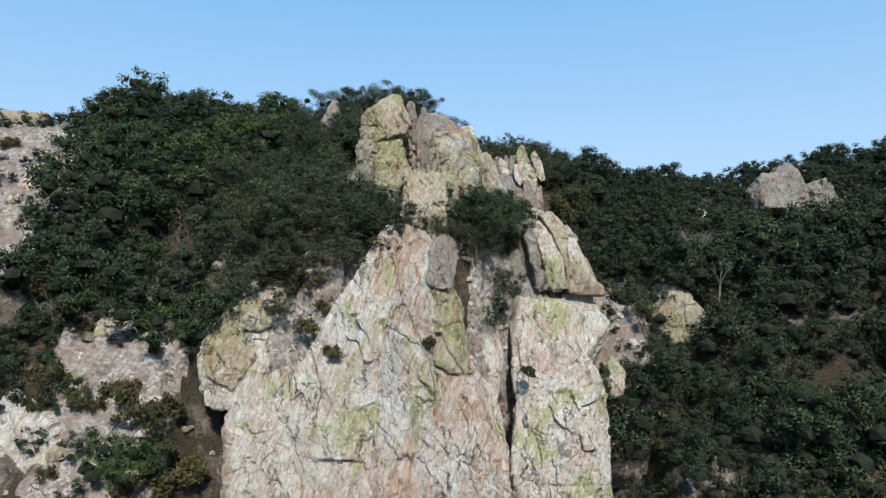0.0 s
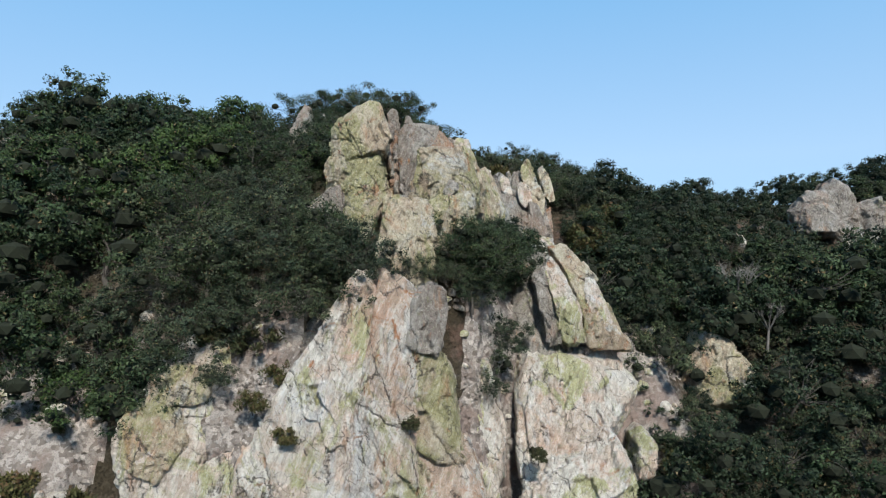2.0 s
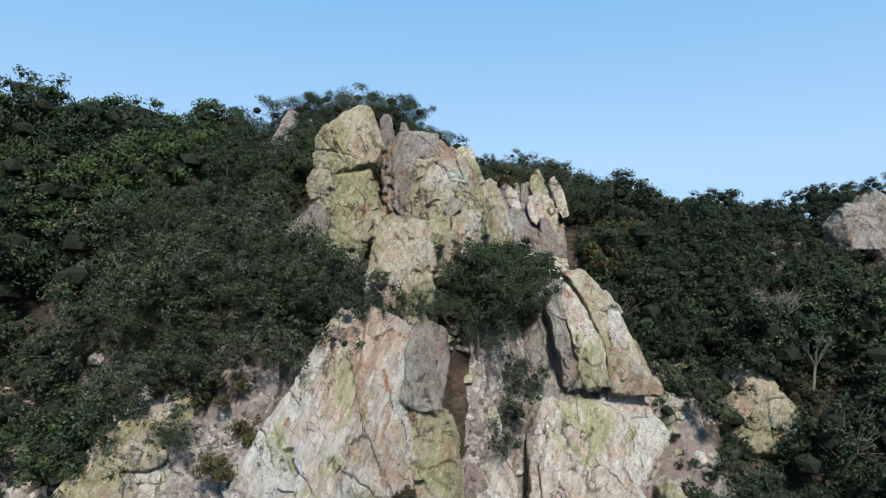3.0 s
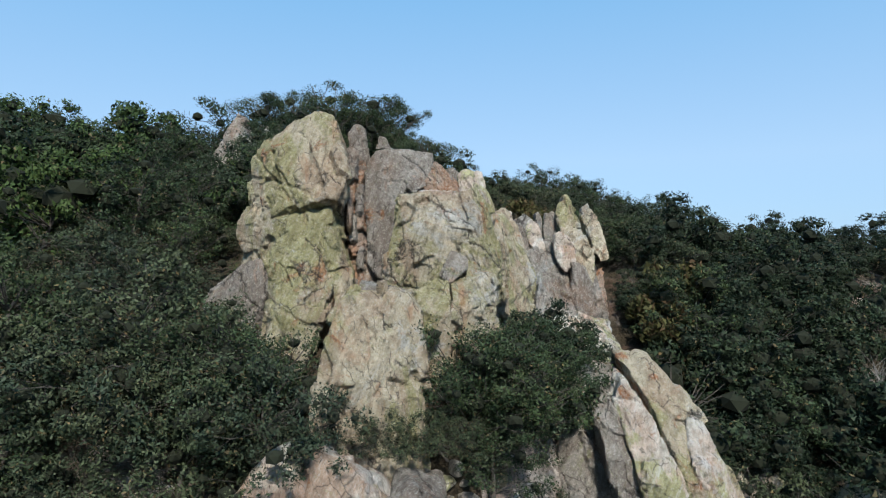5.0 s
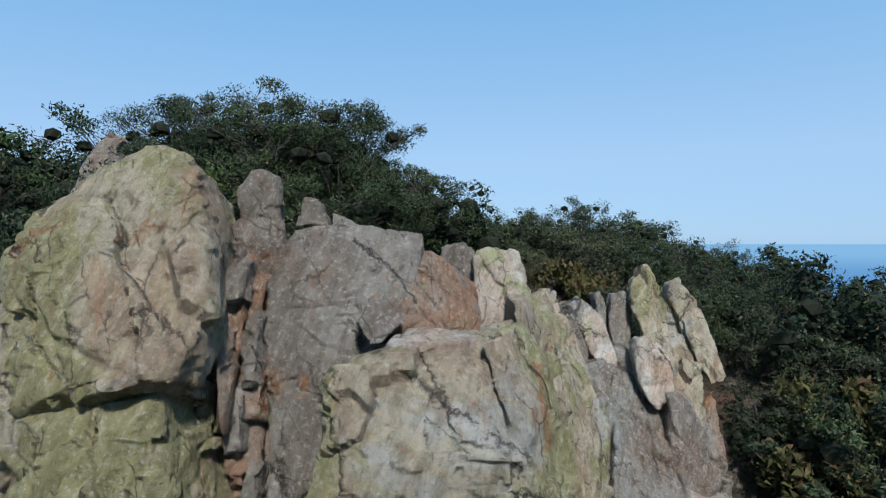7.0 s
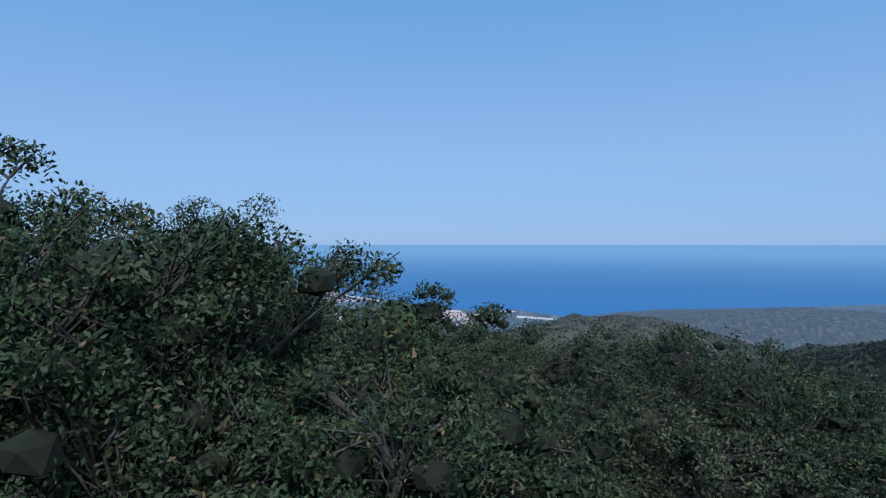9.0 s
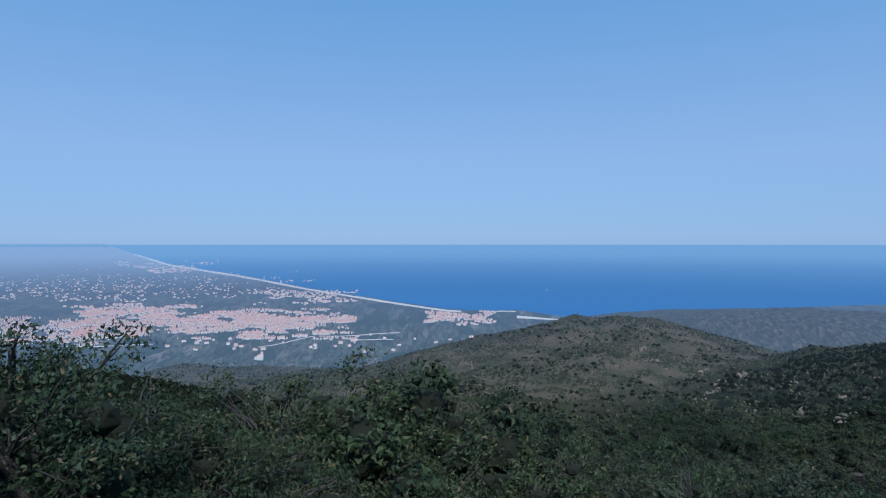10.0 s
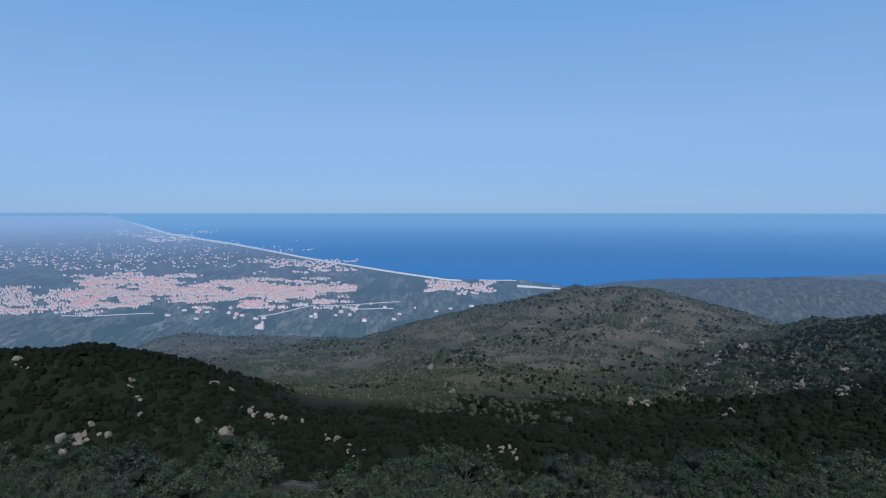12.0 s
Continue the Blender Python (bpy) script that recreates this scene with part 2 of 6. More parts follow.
def ground_material():
    m = Mat("hillside", 0.97)
    m.b.inputs["Specular IOR Level"].default_value = 0.04
    at = m.place()
    c = m.mix(m.ramp(m.noise(at, 0.35, 6), 0.35, 0.65), (0.12, 0.092, 0.07), (0.19, 0.16, 0.13))
    c = m.mix(m.ramp(m.noise(at, 1.6, 8, 0.75), 0.5, 0.62), c, (0.28, 0.255, 0.23))
    c = m.mix(m.ramp(m.noise(at, 0.22, 5), 0.52, 0.6, 0, 0.8), c, (0.12, 0.07, 0.05))
    c = m.mix(m.ramp(m.noise(at, 0.3, 6, 0.7), 0.42, 0.5, 0, 0.9), c, m.mix(m.noise(at, 9, 5, 0.7), (0.026, 0.022, 0.014), (0.085, 0.07, 0.045)))
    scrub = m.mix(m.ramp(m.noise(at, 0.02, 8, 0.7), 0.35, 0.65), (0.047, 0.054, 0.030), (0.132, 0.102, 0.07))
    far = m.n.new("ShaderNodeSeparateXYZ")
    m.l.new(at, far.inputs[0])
    # shade over the near valley and ridge is painted into the scrub colour
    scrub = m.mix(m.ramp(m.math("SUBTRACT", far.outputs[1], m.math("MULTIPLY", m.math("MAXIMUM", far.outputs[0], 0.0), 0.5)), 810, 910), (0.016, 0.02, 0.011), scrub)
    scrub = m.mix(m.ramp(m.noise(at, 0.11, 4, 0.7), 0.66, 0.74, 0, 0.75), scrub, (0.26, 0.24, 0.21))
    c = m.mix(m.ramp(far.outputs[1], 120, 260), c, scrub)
    patch = m.n.new("ShaderNodeSeparateColor")
    m.l.new(m.cells(m.mix(1.0, at, (0.1, 0.06, 0.0), "MULTIPLY"), 1.0, "F1", "Color"), patch.inputs[0])
    farm = m.mix(m.ramp(m.noise(at, 0.045, 7, 0.8), 0.42, 0.58), (0.03, 0.042, 0.034), (0.10, 0.095, 0.075))
    farm = m.mix(m.ramp(patch.outputs[0], 0.78, 0.82, 0, 0.3), farm, (0.21, 0.17, 0.13))
    farm = m.mix(m.ramp(patch.outputs[1], 0.7, 0.75, 0, 0.7), farm, (0.025, 0.04, 0.03))
    c = m.mix(m.ramp(m.distance(), 1900, 2300), c, farm)
    nb = m.bump(m.facets(at, 1.6), 0.6, 0.6, m.bump(m.noise(at, 0.14, 8, 0.75), 1.0, 3.0))
    # haze painted over the hills as glow, growing from 850 m outwards
    m.painted_haze(m.ramp(m.distance(), 850, 4800, 0, 0.86))
    return m.done(c, m.bump(m.noise(at, 3, 8, 0.75), 0.8, 0.15, nb))


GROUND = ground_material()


def sea_material():
    m = Mat("sea_water", 0.4)
    c = m.mix(m.noise(m.coords((0.0012, 0.004, 1)), 1, 5), (0.018, 0.11, 0.28), (0.024, 0.14, 0.34))
    # blue glow and horizon haze of the water, painted on as emission
    m.painted_haze(m.math("MAXIMUM", m.ramp(m.distance(), 2400, 4500, 0.2, 0.7), m.ramp(m.distance(), 3300, 4800, 0, 0.97)), (0.165, 0.37, 0.62), 0.54, (0.175, 0.335, 0.51))
    return m.done(c, m.bump(m.noise(m.place(), 0.05, 4), 0.2, 1.0))


def plain_material():
    m = Mat("coastal_plain", 1.0)
    at = m.place()
    sep = m.n.new("ShaderNodeSeparateColor")
    m.l.new(m.cells(m.coords((0.022, 0.0085, 0)), 1.0, "F1", "Color"), sep.inputs[0])
    c = m.mix(sep.outputs[0], (0.022, 0.052, 0.034), (0.13, 0.14, 0.10))
    c = m.mix(m.ramp(sep.outputs[1], 0.86, 0.9, 0, 0.5), c, (0.26, 0.22, 0.18))
    c = m.mix(m.ramp(m.noise(m.coords((0.05, 0.014, 0)), 1, 8, 0.8), 0.44, 0.56), c, (0.026, 0.045, 0.034))
    c = m.mix(m.ramp(m.noise(m.coords((0.11, 0.02, 0)), 1, 4, 0.7), 0.68, 0.74, 0, 0.6), c, (0.3, 0.26, 0.22))
    m.b.inputs["Specular IOR Level"].default_value = 0.03
    # haze over the plain is a painted glow that grows with distance
    m.painted_haze(m.ramp(m.distance(), 1900, 4750, 0.2, 0.95), (0.32, 0.46, 0.72), 0.47)
    return m.done(c)


SEA, PLAIN = sea_material(), plain_material()


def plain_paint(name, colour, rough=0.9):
    """A weathered surface far off in the valley, with distance haze painted on as glow."""
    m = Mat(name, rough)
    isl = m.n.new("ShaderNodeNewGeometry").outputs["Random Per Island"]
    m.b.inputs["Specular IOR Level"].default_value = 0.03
    m.painted_haze(m.ramp(m.distance(), 900, 4700, 0, 0.74))
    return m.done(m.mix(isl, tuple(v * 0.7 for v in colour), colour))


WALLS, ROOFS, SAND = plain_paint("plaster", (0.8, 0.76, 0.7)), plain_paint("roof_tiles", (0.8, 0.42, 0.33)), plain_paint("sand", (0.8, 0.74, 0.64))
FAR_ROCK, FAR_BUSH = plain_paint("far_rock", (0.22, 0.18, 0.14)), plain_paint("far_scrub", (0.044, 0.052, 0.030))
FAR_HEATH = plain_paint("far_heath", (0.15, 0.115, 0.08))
# oak green taken down: the shade over spur and valley is in it
FAR_SHADED_OAK = plain_paint("far_shaded_oak", (0.010, 0.013, 0.007))


# ---- land ----
EYE = Vector((0.0, 70.0, 20.9))                    # the end of the flight, from which the far land was laid out
SEA_Z = -430.0


def squeeze(x, y, z):
    """Beyond 2.2 km the land is drawn in towards the viewpoint, along its line of sight, so that 150 km of sea fits into 4.8 km."""
    dx, dy, dz = x - EYE.x, y - EYE.y, z - EYE.z
    d = np.hypot(dx, dy)
    k = np.where(d > 2200, (2200 + 2600 * (1 - np.exp(-(np.maximum(d, 2200) - 2200) / 6000))) / np.maximum(d, 1), 1.0)
    return EYE.x + dx * k, EYE.y + dy * k, EYE.z + dz * k


def value_noise(x, y, seed=0):
    xi, yi = np.floor(x).astype(int), np.floor(y).astype(int)
    fx, fy = x - xi, y - yi
    fx, fy = fx * fx * (3 - 2 * fx), fy * fy * (3 - 2 * fy)

    def rnd(a, b):
        n = (a * 374761393 + b * 668265263 + seed * 974634777) & 0x7FFFFFFF
        n = ((n ^ (n >> 13)) * 1274126177) & 0x7FFFFFFF
        return ((n ^ (n >> 16)) & 0xFFFF) / 65535.0

    return ((rnd(xi, yi) * (1 - fx) + rnd(xi + 1, yi) * fx) * (1 - fy) + (rnd(xi, yi + 1) * (1 - fx) + rnd(xi + 1, yi + 1) * fx) * fy) * 2 - 1


def fbm(x, y, seed=0, octaves=4):
    return sum(value_noise(x * 2**k, y * 2**k, seed + k) / 2**k for k in range(octaves))


def hump(x, y, cx, cy, sx, sy, h, flat_left=False):
    dx = np.maximum(x - cx, 0) if flat_left else x - cx
    return h * np.exp(-0.5 * ((dx / sx) ** 2 + ((y - cy) / sy) ** 2))


def height(x, y):
    """The land's height: the rocky hill with its crest at y = 66, the valley and hills beyond it, the massif behind."""
    x, y = np.asarray(x, float), np.asarray(y, float)
    back = np.interp(x, [-16, -14, -9, -3, 1.5, 4.5, 8, 12], [0.3, 0.3, -1.3, -1.3, -0.1, 3.2, 4.4, 4.6]) * np.clip((64 - y) / 12, 0, 1)
    cliff = np.interp(y - back, [0, 25, 36, 39, 40.5, 42, 43.2, 45, 50, 56], [-46, -34, -27, -20, -13, -5, -0.8, 1.6, 4.3, 7.6])
    slope = np.interp(y, [-250, -120, 0, 20, 30, 38, 44, 50, 56, 62, 68, 75, 85, 110, 136, 160, 250, 400, 480],
                      [-60, -70, -46, -32, -22, -12, -4.5, 3, 7.6, 9.3, 9.6, 8.2, 5, -2, -8.5, -22, -95, -200, -216])
    rocky = np.interp(x, [-18, -15, 12, 15], [0, 1, 1, 0]) * np.clip((58 - y) / 6, 0, 1) * np.clip(y / 20, 0, 1)
    near = slope * (1 - rocky) + cliff * rocky
    crest = np.exp(-0.5 * ((y - 55) / 35) ** 2)
    near = near + hump(x, y, 7.6, 53.5, 3.2, 5.5, -4.6) + hump(x, y, 18.5, 48.5, 4, 4, -3.2) + hump(x, y, 34.5, 58, 6, 5, -3.5)
    near = near + crest * np.interp(y, [50, 66], [1, 0.55]) * np.interp(x, [-120, -45, -28, -12, 6, 18, 26, 32, 44, 120], [-6, 4, 3.2, 1.5, 0, -6, -6.3, -5.5, -2, 6])
    r = np.hypot(x, y - 70)
    far = np.interp(r, [0, 450, 700, 1000, 1400, 1800, 2100, 2400, 9e5], [-216, -216, -226, -245, -300, -385, -424, -440, -446])
    far = far + hump(x, y, -410, 770, 155, 110, 106, True) + hump(x, y, 365, 1570, np.where(np.asarray(x) < 365, 310, 400), 300, 162) + hump(x, y, 800, 950, 190, 160, 134)
    far = far + hump(x, y, 0, 560, 140, 90, 55) + hump(x, y, 1980, 3370, 600, 420, 95) + hump(x, y, 1350, 3000, 330, 260, 66) + hump(x, y, 1700, 2700, 200, 160, 40) + hump(x, y, 2350, 2900, 260, 200, 70) + hump(x, y, -650, 1900, 260, 120, 60)
    far = far + (fbm(x / 160, y / 160, 3) * 14 + fbm(x / 45, y / 45, 9) * 4) * np.clip((far + 435) / 60, 0, 1)
    z = np.where(y < 480, near, far)
    w = np.clip((y - 300) / 180, 0, 1)
    z = np.where((y > 300) & (y < 480), near * (1 - w) + far * w, z)
    massif = np.interp(y, [-1500, -900, -650, -400, -200], [100, 110, 80, 0, -60]) + np.interp(x, [-900, -300, 300, 900], [60, 35, 0, -10]) * np.clip((-y - 300) / 300, 0, 1)
    z = np.where(y < -200, massif, z)
    wide = np.clip((np.abs(x) - 150) / 300, 0, 1) * np.clip((480 - y) / 200, 0, 1) * np.clip((y + 200) / 200, 0, 1)
    z = z - wide * np.clip(z + 160, 0, 300) * 0.8
    return z + fbm(x / 7, y / 7, 21) * 0.5 * np.clip(1 - r / 300, 0, 1) + fbm(x / 1.7, y / 1.7, 5, 3) * 0.16 * np.clip(1 - r / 150, 0, 1)


def ground_z(x, y):
    return float(height(np.array([x]), np.array([y]))[0])


def mesh_object(name, verts, faces, material, parent=None, smooth=True):
    me = bpy.data.meshes.new(name)
    me.from_pydata(verts, [], faces)
    me.materials.append(material)
    if smooth:
        me.polygons.foreach_set("use_smooth", [True] * len(me.polygons))
    me.update()
    ob = new(name, me)
    ob.parent = parent
    return ob


def grid_faces(rows, cols, wrap=False):
    a = np.arange(rows - 1)[:, None] * cols + np.arange(cols if wrap else cols - 1)[None]
    b = np.arange(rows - 1)[:, None] * cols + (np.arange(cols if wrap else cols - 1)[None] + 1) % cols
    return np.stack([a, b, b + cols, a + cols], -1).reshape(-1, 4).tolist()


def build_ground():
    turn = np.radians(np.concatenate([np.arange(-42, 42, 0.5), np.arange(42, 318, 1.2)]))
    ring = np.concatenate([np.linspace(0.5, 36, 66), 36 * (70000 / 36) ** np.linspace(0, 1, 140)[1:]])
    x, y = ring[:, None] * np.sin(turn)[None], 60 + ring[:, None] * np.cos(turn)[None]
    x, y, z = squeeze(x, y, height(x, y))
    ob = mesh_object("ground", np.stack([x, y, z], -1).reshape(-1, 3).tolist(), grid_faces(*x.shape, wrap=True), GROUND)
    return tagged(ob, "stony scrub-covered hillside falling to a valley", "ground", kind="structure")


def coast_distance(u):
    """Distance from the viewpoint to the shore along the bearing u = x / y."""
    drop = np.interp(u, [-0.545, -0.515, -0.44, -0.40, -0.33, -0.277, -0.222, -0.149, -0.076, 0.005, 0.07, 0.12, 0.21, 0.33, 0.42, 0.52, 0.7],
                     [2, 14, 39, 46, 58, 69, 81, 94, 107, 120, 124, 122, 137, 139, 128, 120, 113])
    return 451 * 1099 / drop


def build_plain():
    u = np.linspace(-1.1, 0.75, 300)
    s = np.linspace(0, 1, 60)
    inv = (1 / 1500) * (1 - s[:, None]) + s[:, None] / coast_distance(u)[None]
    d = 1 / inv
    x, y = EYE.x + d * u[None], EYE.y + d * np.ones_like(u)[None]
    x, y, z = squeeze(x, y, np.full_like(x, SEA_Z + 8))
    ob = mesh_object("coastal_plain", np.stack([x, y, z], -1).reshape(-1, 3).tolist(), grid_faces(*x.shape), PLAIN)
    tagged(ob, "hazy green coastal plain with fields and hedges", "plain", kind="structure")
    turn, ring = np.radians(np.arange(0, 360, 1.0)), 2900 * (150000 / 2900) ** np.linspace(0, 1, 90)
    x, y = EYE.x + ring[:, None] * np.sin(turn)[None], EYE.y + ring[:, None] * np.cos(turn)[None]
    x, y, z = squeeze(x, y, np.full_like(x, SEA_Z))
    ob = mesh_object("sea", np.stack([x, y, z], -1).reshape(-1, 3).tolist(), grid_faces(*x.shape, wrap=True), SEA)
    tagged(ob, "calm deep blue sea reaching the hazy horizon", "sea", kind="structure")


build_ground()
build_plain()


# ---- rocks ----
CROSS = np.array(Euler((radians(-35), radians(50), radians(-28))).to_matrix())
STRATA = np.array(Euler((radians(12), radians(24), radians(10))).to_matrix())


def hashed(i, j, k, seed):
    """Three random numbers from 0 to 1 for each whole-numbered cell."""
    n = (i * 374761393 + j * 668265263 + k * 1440662683 + seed * 974634777) & 0x7FFFFFFF
    out = []
    for step in range(3):
        n = ((n ^ (n >> 13)) * 1274126177 + step * 7919) & 0x7FFFFFFF
        n = n ^ (n >> 16)
        out.append((n & 0xFFFF) / 65535.0)
    return np.stack(out, -1)


def broken(q, seed):
    """Flat tilted breaks: every cell has a height and a tilt of its own, with an open joint round it."""
    cell = np.floor(q).astype(np.int64)
    near = np.full(len(q), 9.0)
    second = near.copy()
    centre, own = np.zeros_like(q), np.zeros_like(q)
    for a in (-1, 0, 1):
        for b in (-1, 0, 1):
            for c in (-1, 0, 1):
                at = cell + np.array([a, b, c])
                rnd = hashed(at[:, 0], at[:, 1], at[:, 2], seed)
                spot = at + rnd
                d = np.abs(q - spot).max(1)
                closer = d < near
                second = np.where(closer, near, np.minimum(second, d))
                near = np.where(closer, d, near)
                centre[closer], own[closer] = spot[closer], rnd[closer]
    tilt = (own[:, [1, 2, 0]] - 0.5) * 1.35
    joint = np.clip(1 - (second - near) / 0.06, 0, 1)
    return (own[:, 0] * 7.7 % 1 - 0.5) * 0.13 + (tilt * (q - centre)).sum(1) - 0.04 * joint


def soft(p, seed):
    """Smooth noise from -1 to 1 in space."""
    i = np.floor(p).astype(np.int64)
    f = p - i
    f = f * f * (3 - 2 * f)
    out = 0
    for a in (0, 1):
        for b in (0, 1):
            for c in (0, 1):
                w = (f[:, 0] if a else 1 - f[:, 0]) * (f[:, 1] if b else 1 - f[:, 1]) * (f[:, 2] if c else 1 - f[:, 2])
                out = out + w * hashed(i[:, 0] + a, i[:, 1] + b, i[:, 2] + c, seed)[:, 0]
    return out * 2 - 1


def box_lattice(counts):
    """Points and quads on the skin of a box cut into counts cells."""
    nx, ny, nz = counts
    index, points, quads = {}, [], []

    def at(i, j, k):
        key = (i, j, k)
        if key not in index:
            index[key] = len(points)
            points.append((2 * i / nx - 1, 2 * j / ny - 1, 2 * k / nz - 1))
        return index[key]

    for i in range(nx):
        for j in range(ny):
            quads.append((at(i, j, 0), at(i, j + 1, 0), at(i + 1, j + 1, 0), at(i + 1, j, 0)))
            quads.append((at(i, j, nz), at(i + 1, j, nz), at(i + 1, j + 1, nz), at(i, j + 1, nz)))
    for i in range(nx):
        for k in range(nz):
            quads.append((at(i, 0, k), at(i + 1, 0, k), at(i + 1, 0, k + 1), at(i, 0, k + 1)))
            quads.append((at(i, ny, k), at(i, ny, k + 1), at(i + 1, ny, k + 1), at(i + 1, ny, k)))
    for j in range(ny):
        for k in range(nz):
            quads.append((at(0, j, k), at(0, j, k + 1), at(0, j + 1, k + 1), at(0, j + 1, k)))
            quads.append((at(nx, j, k), at(nx, j + 1, k), at(nx, j + 1, k + 1), at(nx, j, k + 1)))
    return np.array(points), np.array(quads)


def hull_mesh(name, corners, seed=1, step=0.075, rough=1.0, p=110, chips=8, long=False, cell=None):
    """A block of rock: the solid between its corners, chipped along its edges, split by joints and broken along the beds."""
    bm = bmesh.new()
    for c in corners:
        bm.verts.new(c)
    bmesh.ops.convex_hull(bm, input=bm.verts)
    pts = np.array(corners, float)
    lo, hi = pts.min(0), pts.max(0)
    mid, half = (lo + hi) / 2, np.maximum((hi - lo) / 2, 0.05)
    mid = mid * 0.5 + pts.mean(0) * 0.5
    rng = np.random.RandomState(seed)
    normals = np.array([tuple(f.normal) for f in bm.faces])
    spots = np.array([tuple(f.verts[0].co) for f in bm.faces])
    bm.free()
    reach = ((spots - mid) * normals).sum(1)
    flip = reach < 0
    normals[flip] *= -1
    reach = np.abs(reach)
    keep = reach > 0.02
    normals, reach = normals[keep], reach[keep]
    # chipped corners and edges
    extra = rng.normal(size=(chips, 3)) * np.array([1, 1, 0.8])
    extra[:, 1] -= 0.5
    extra /= np.linalg.norm(extra, axis=1)[:, None]
    far_out = ((pts - mid) @ extra.T).max(0)
    normals = np.concatenate([normals, extra])
    reach = np.concatenate([reach, far_out * (1 - rng.uniform(0.01, 0.07, chips))])
    counts = np.clip(np.ceil(2 * half / (step * np.array([1.0, 1.9, 1.0]))), 3, 150).astype(int)
    grid, quads = box_lattice(counts)
    ray = grid * half
    share = np.maximum(ray @ normals.T, 0) / np.maximum(reach, 0.02)
    v = ray / (share**p).sum(1)[:, None] ** (1 / p)
    # outward directions from the skin itself
    n = np.zeros_like(v)
    a, b = v[quads[:, 2]] - v[quads[:, 0]], v[quads[:, 3]] - v[quads[:, 1]]
    fn = np.cross(a, b)
    for k in range(4):
        np.add.at(n, quads[:, k], fn)
    n /= np.maximum(np.linalg.norm(n, axis=1), 1e-9)[:, None]
    v = v + mid
    size = cell or float(np.clip(half.mean() * 0.5, 0.35, 1.15))
    bend = np.stack([soft(v * 0.8 / size + k * 17.3, seed + k) for k in range(3)], -1) * 0.08 * size
    q = (v + bend) @ STRATA.T
    q = q * np.array([1.0, 1.0, 0.42 if long else 0.75]) / size
    push = 0.38 * size * broken(q * 0.9 + seed * 3.7, seed) + 0.11 * size * broken((q @ CROSS.T) * 2.1 + seed, seed + 1)
    push += 0.045 * size * broken((q @ STRATA.T) * 4.7 + seed, seed + 2)
    push += 0.012 * soft(v * 11.0, seed + 5)
    # open cracks that run through the block
    for k in range(3):
        across = rng.normal(size=3) * np.array([1.0, 0.35, 0.35 if long else 0.8])
        across /= np.linalg.norm(across)
        off = ((v + bend - mid) @ across) - rng.uniform(-0.5, 0.5) * (half * np.abs(across)).sum()
        push -= 0.10 * size * np.clip(1 - np.abs(off) / max(0.05, step * 1.3), 0, 1)
    v = v + n * (push * rough * 0.72)[:, None]
    me = bpy.data.meshes.new(name)
    me.from_pydata(v.tolist(), [], quads.tolist())
    me.polygons.foreach_set("use_smooth", [True] * len(me.polygons))
    me.set_sharp_from_angle(angle=radians(17))
    me.update()
    return me


def stone_block(name, material, parent, corners, label="", **how):
    me = hull_mesh(name, corners, **how)
    me.materials.append(material)
    ob = new(name, me)
    ob.parent = parent
    return tagged(ob, label)


def stand(outline, y, front, rear, lean=0.2):
    """Corners of a block that stands behind its outline (x, z): smaller in front and behind, leaning back."""
    cx, cz = (sum(p[i] for p in outline) / len(outline) for i in (0, 1))
    return [(cx + (x - cx) * s, y + dy + lean * (z - cz), cz + (z - cz) * s) for s, dy in ((0.72, -front), (1.0, 0.0), (0.85, rear)) for x, z in outline]


